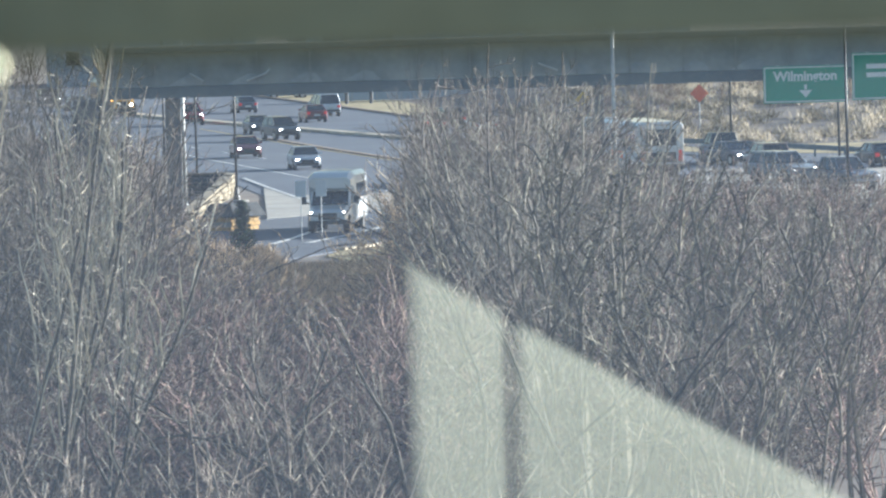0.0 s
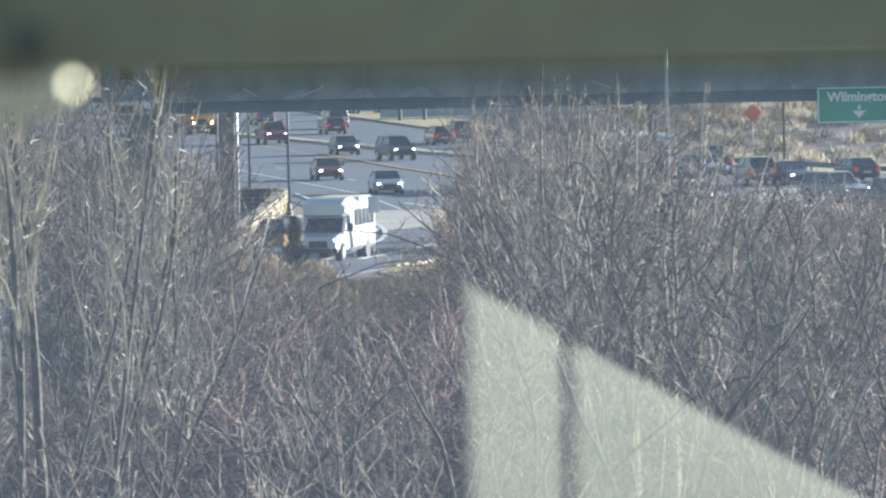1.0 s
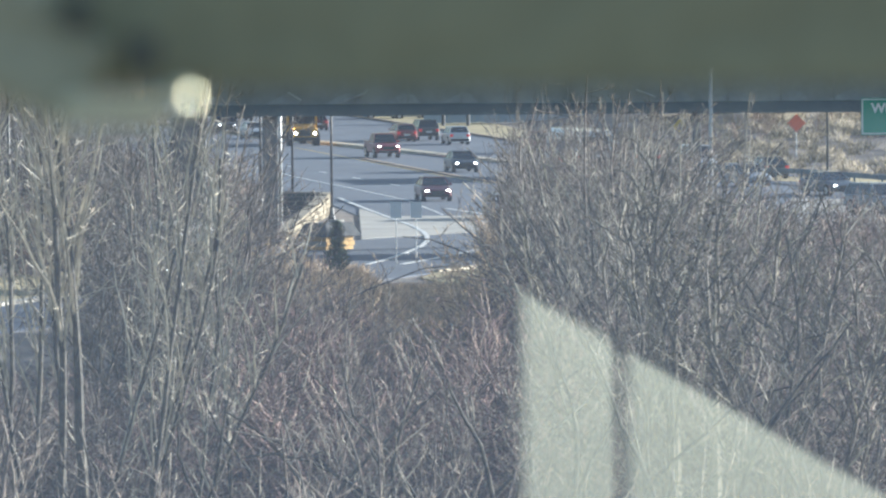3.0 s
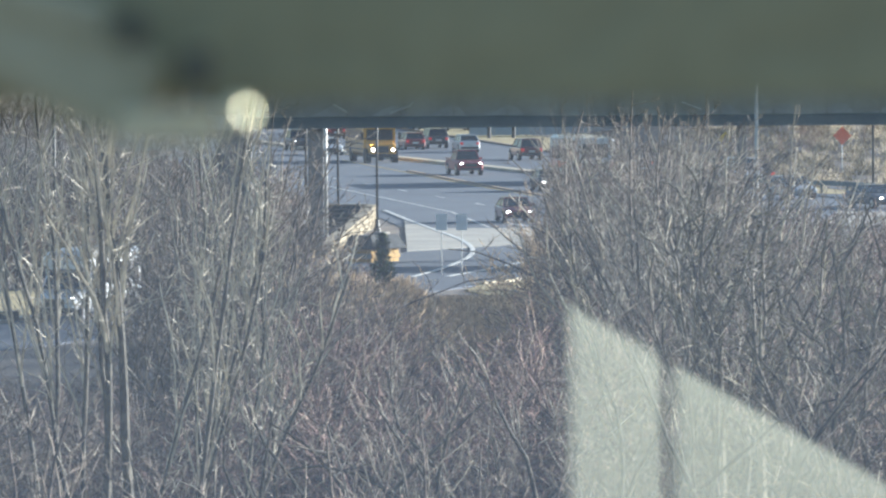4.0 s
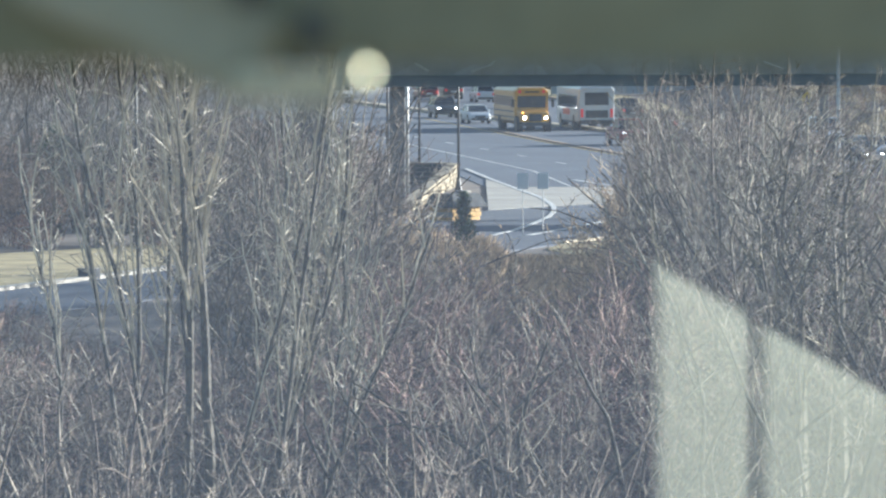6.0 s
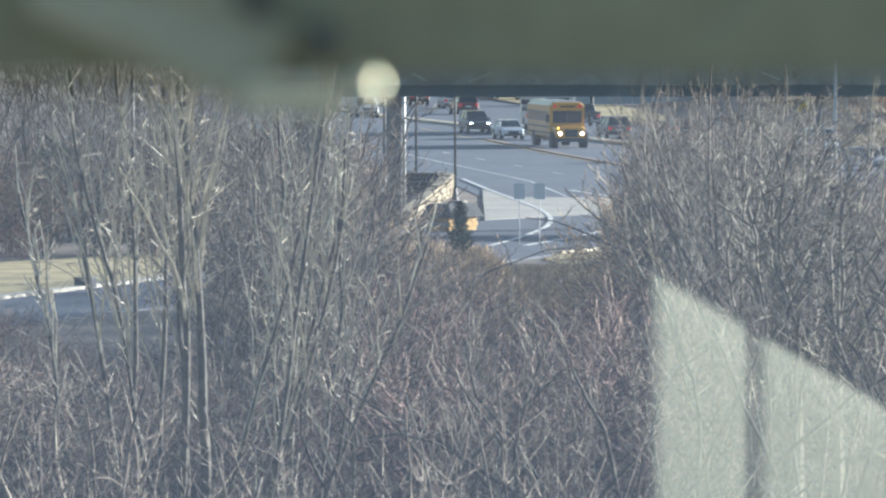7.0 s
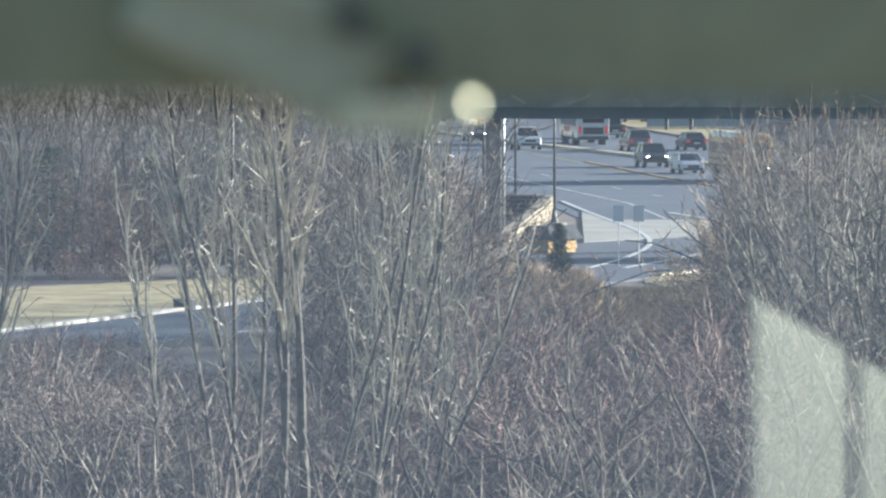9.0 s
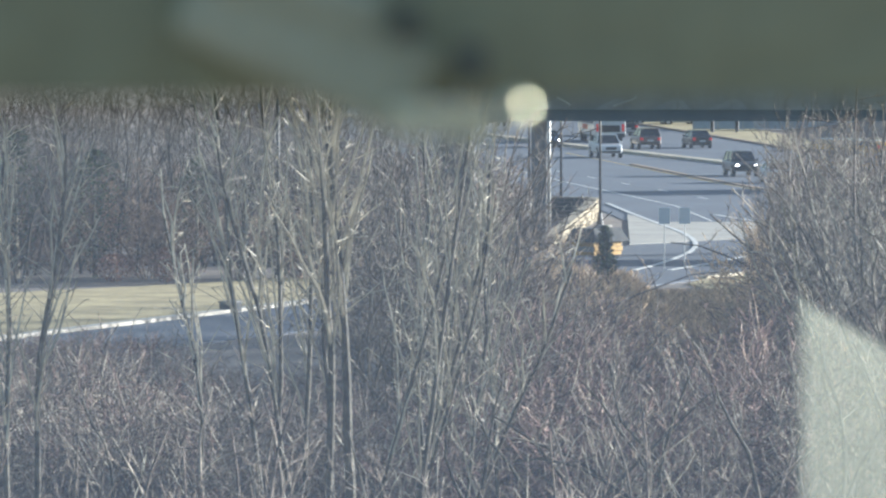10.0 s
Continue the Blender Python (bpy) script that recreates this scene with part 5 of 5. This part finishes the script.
# woods behind the lawn, beside the road and on the far side
woods = [as_np(bare_tree(120 + i, 1 + i % 2, 10.0, 0.24, 22, 6, 0.8, kinks=1)[j]) for i in range(4) for j in (0, 1)]
trunks, crowns = woods[0::2], woods[1::2]
spots = []
for _ in range(170):
    y = rng.uniform(262, 345)
    x = rng.uniform(-40, -3.2 - (y - 262) * 0.02)
    if x > -9 + (275 - y) * 0.3 and y < 287 or (x > -4 and y > 290):
        continue
    spots.append((x, y, 0, rng.uniform(0, 6.28), rng.uniform(0.7, 1.15), 1.0))
for _ in range(70):
    y = rng.uniform(270, 293)
    x = rng.uniform(-36, -4.6)
    if x > -9 + (275 - y) * 0.3 and y < 287:
        continue
    spots.append((x, y, 0, rng.uniform(0, 6.28), rng.uniform(0.9, 1.15), 1.0))
for _ in range(60):
    y = rng.uniform(305, 350)
    spots.append((rng.uniform(-42, -9), y, 0, rng.uniform(0, 6.28), rng.uniform(0.9, 1.2), 1.0))
for _ in range(80):
    y = rng.uniform(345, 560)
    x = rng.uniform(-70, -9 - (y - 362) * 0.13)
    spots.append((x, y, 0, rng.uniform(0, 6.28), rng.uniform(0.9, 1.3), 1.0))
for _ in range(90):
    y = rng.uniform(470, 640)
    x = rng.uniform(26 + (y - 470) * 0.02, 90)
    if y > 605 and x < 48:
        continue
    spots.append((x, y, land(x, y), rng.uniform(0, 6.28), rng.uniform(0.5, 0.95), 1.0))
scatter("woodland_trunks", "dark trunks of distant bare woods", "woods", trunks, BARK_WOODS, spots)
scatter("woodland_crowns", "hazy brown crowns of distant bare woods", "woods", crowns, BARK_FAR, spots)
far = []
for _ in range(220):
    y = rng.uniform(264, 340)
    x = rng.uniform(-46, -2.8 - (y - 264) * 0.012)
    if y < 290 and x > -9 + (275 - y) * 0.3:
        continue
    far.append((x, y, 0, rng.uniform(0, 6.28), rng.uniform(0.9, 2.0), 1.0))
for _ in range(26):
    x, y = rng.uniform(-7.5, -2.4), rng.uniform(277, 289)
    far.append((x, y, 0, rng.uniform(0, 6.28), rng.uniform(0.35, 0.7), 1.0))
for _ in range(60):
    x, y = rng.uniform(26, 60), rng.uniform(440, 500)
    far.append((x, y, land(x, y), rng.uniform(0, 6.28), rng.uniform(0.6, 1.1), 1.0))
scatter("understorey", "russet-brown leafless understorey at the edge of the woods", "shrubs", low, BARK_RUSSET, far)


thin = [as_np(bare_tree(160 + i, 2, 11.0, 0.2, 9, 3, 1.3, kinks=1)[1]) for i in range(3)]
belt = [(rng.uniform(-190, 230), rng.uniform(700, 790), 0, rng.uniform(0, 6.28), rng.uniform(0.9, 1.4), 1.0) for _ in range(190)]
scatter("tree_belt", "distant belt of bare brown woods", "woods", thin, BARK_FAR, belt)

# evergreen shrub beside the plinth, and evergreens in the woods
def evergreen(x, y, h, r, label, mat=EVERGREEN, name="evergreen_shrub", seed=1, count=900, dome=False):
    r2 = random.Random(seed)
    ob = thing(name, label, "shrub", "", (x, y, land(x, y)))
    part("stem", rod(bmesh.new(), (0, 0, 0), (0, 0, h * 0.8), 0.05 * h / 2, 0.01, 7), BARK_TRUNK, ob)
    vs, fs = [], []
    for _ in range(count):
        f = r2.random() ** 0.8
        z = h * (0.04 + 0.96 * f)
        rad = r * (1 - f) ** 0.6 * (0.35 + 0.65 * r2.random()) * (1 + 0.25 * math.sin(z * 5 + seed))
        if dome:
            rad = r * math.sqrt(max(0.0, 1 - (2 * f - 1) ** 2)) * math.sqrt(r2.random()) * (1 + 0.3 * math.sin(z * 3 + seed))
        a = r2.uniform(0, 6.28)
        c = Vector((math.cos(a) * rad, math.sin(a) * rad, z))
        d = Vector((math.cos(a), math.sin(a), r2.uniform(0.0, 1.2))).normalized()
        s = d.cross(Vector((0, 0, 1))).normalized() * r * (0.034 if dome else 0.10)
        ln = r * r2.uniform(0.22, 0.42) * (0.28 if dome else 1.0)
        k = len(vs)
        for q in (c - s, c + s + Vector((0, 0, 0.01)), c + d * ln + s * 0.2, c + d * ln * 0.6 - s * 1.2 + Vector((0, 0, 0.03))):
            vs.append(tuple(q))
        fs.append((k, k + 1, k + 2, k + 3))
    arrays("foliage", vs, fs, mat, ob)
    return ob


evergreen(0.93, 251, 2.75, 0.62, "dark green columnar evergreen shrub beside the plinth")
for i, (x, y, h, r) in enumerate(((-12.6, 268.5, 2.6, 1.3), (-27.2, 267.5, 6.8, 1.9), (-24.0, 268.5, 6.2, 1.6), (-20.6, 268, 5.4, 1.5), (-16.4, 270, 5.0, 1.1))):
    evergreen(x, y, h, r, "dark evergreen bush among the bare trees", seed=5 + i, count=1500, dome=True)
for i, (x, y, h, r) in enumerate(((-17.2, 262, 1.5, 0.8), (-19.4, 263, 1.2, 0.9), (-11.4, 180, 1.0, 1.3))):
    evergreen(x, y, h, r, "low bush with russet dead leaves", RUSSET, "russet_bush", 30 + i, 900, True)

for i, (x, y, h, r) in enumerate(((7.7, 121, 7.9, 0.9), (7.0, 122, 7.3, 0.8))):
    evergreen(x, y, h, r, "tangled bush with sparse olive-brown dead leaves", OLIVE, "leafy_bush", 60 + i, 620, True)

# ---- the lookout: what stands right before the camera ----
frame_ob = thing("lookout_frame", "grey-green painted timber frame of the lookout", "frame")
part("beam", boxed(-1.2, 1.2, 3.0, 3.09, 11.9495, 12.05, bevel=0.003), BEAM, frame_ob)
for x in (-1.2, 1.11):
    part("upright", boxed(x, x + 0.09, 3.0, 3.09, 0, 11.9495), BEAM, frame_ob)
clamp = thing("clamp", "putty grey clamp with dark pads and a polished knob", "clamp", "", (0, 2.97, 0))
part("arm", boxed(-0.085, 0.038, 0.004, 0.028, -0.023, 0.022, bevel=0.009, m=pose(-0.104, 0, 11.966, 0, 24, 0)), BEAM_PALE, clamp)
part("brace", boxed(-0.05, 0.03, 0.0, 0.016, -0.010, 0.010, bevel=0.006, m=pose(-0.118, 0, 11.996, 0, 14, 0)), BEAM_PALE, clamp)
part("jaw", boxed(-0.086, -0.038, -0.004, 0.020, 11.9315, 11.9475, bevel=0.004), IVORY, clamp, "pale ivory jaw")
part("pad", boxed(-0.056, -0.040, -0.012, 0.004, 11.956, 11.976, bevel=0.005), BRACKET_DARK, clamp)
part("pad", boxed(-0.084, -0.071, -0.012, 0.004, 11.976, 11.994, bevel=0.004), BRACKET_DARK, clamp)
bm = bmesh.new()
bmesh.ops.create_icosphere(bm, subdivisions=4, radius=0.0056, matrix=Matrix.Translation((-0.0234, -0.32, 11.9506)))
part("knob", bm, POLISHED, clamp, "polished pale brass knob", True)
part("stalk", rod(bmesh.new(), (-0.0235, -0.315, 11.9506), (-0.0265, 0.02, 11.951), 0.0025, n=8), BRACKET_DARK, clamp)


def sheet_panel(x0, x1, y, slip):
    """A film of the imitated reflection up to its sloping edge, reaching down to the ground."""
    top = [11.316 - slip * 1.1 - 0.57 * (x - 0.496) for x in (x0, x1)]
    bm = bmesh.new()
    bm.faces.new([bm.verts.new(v) for v in ((x0 + slip, y, 0), (x1, y, 0), (x1, y, top[1]), (x0 + slip, y, top[0]))])
    return bm


# Made-up films imitate the pale reflection; the gap gives its darker streak.
screen = thing("sheeting_screen", "translucent films imitating a pale reflection with a sloping top", "screen")
for k, slip in enumerate((-0.018, -0.006, 0.006, 0.018)):
    if k < 3:
        part("film", sheet_panel(0.496, 0.690, 14.0 + 0.03 * k, slip), REFLECTION, screen)
        part("film", sheet_panel(0.740, 5.2, 14.0 + 0.03 * k, slip), REFLECTION, screen)
    else:
        part("film", sheet_panel(0.496, 5.2, 14.0 + 0.03 * k, slip), REFLECTION, screen)
part("rail", boxed(0.50, 5.2, 14.13, 14.16, 0, 0.4), STEEL_GALV, screen)
# Added pane across the whole view; its scatter imitates veiling haze.
pane = bmesh.new()
pane.faces.new([pane.verts.new(v) for v in ((-1.11, 3.06, 10.6), (1.11, 3.06, 10.6), (1.11, 3.06, 11.9495), (-1.11, 3.06, 11.9495))])
part("pane", pane, HAZE_VEIL, frame_ob, "added clear pane that veils the view with pale haze")
part("sill", boxed(-1.11, 1.11, 3.0, 3.12, 10.5, 10.6, bevel=0.004), BEAM, frame_ob)


def motions():
    for ob, course in moving.items():
        rows = []
        for i in range(21):
            x, y, a = run(*course, i / 2)
            rows.append((i / 2, pose(x, y, 0.035, 0, 0, a)))
        walk(ob, rows)
    walk(SHUTTLE, [(t, pose(x, y, 0.055, 0, 0, a)) for t, x, y, a in (
        (0.0, 5.35, 288.0, -98), (0.5, 4.25, 282.0, -100), (1.0, 2.8, 276.4, -104), (1.5, 1.1, 270.6, -108), (2.0, -0.85, 265.0, -109), (3.0, -5.5, 254.0, -109),
        (3.5, -7.9, 247.5, -109), (4.0, -10.4, 240.5, -109), (4.5, -12.8, 233.5, -110), (5.0, -15.3, 225.5, -112), (5.5, -18.6, 219.0, -114), (7.0, -28.0, 203.0, -116), (10.0, -45.0, 165.0, -114))])


motions()
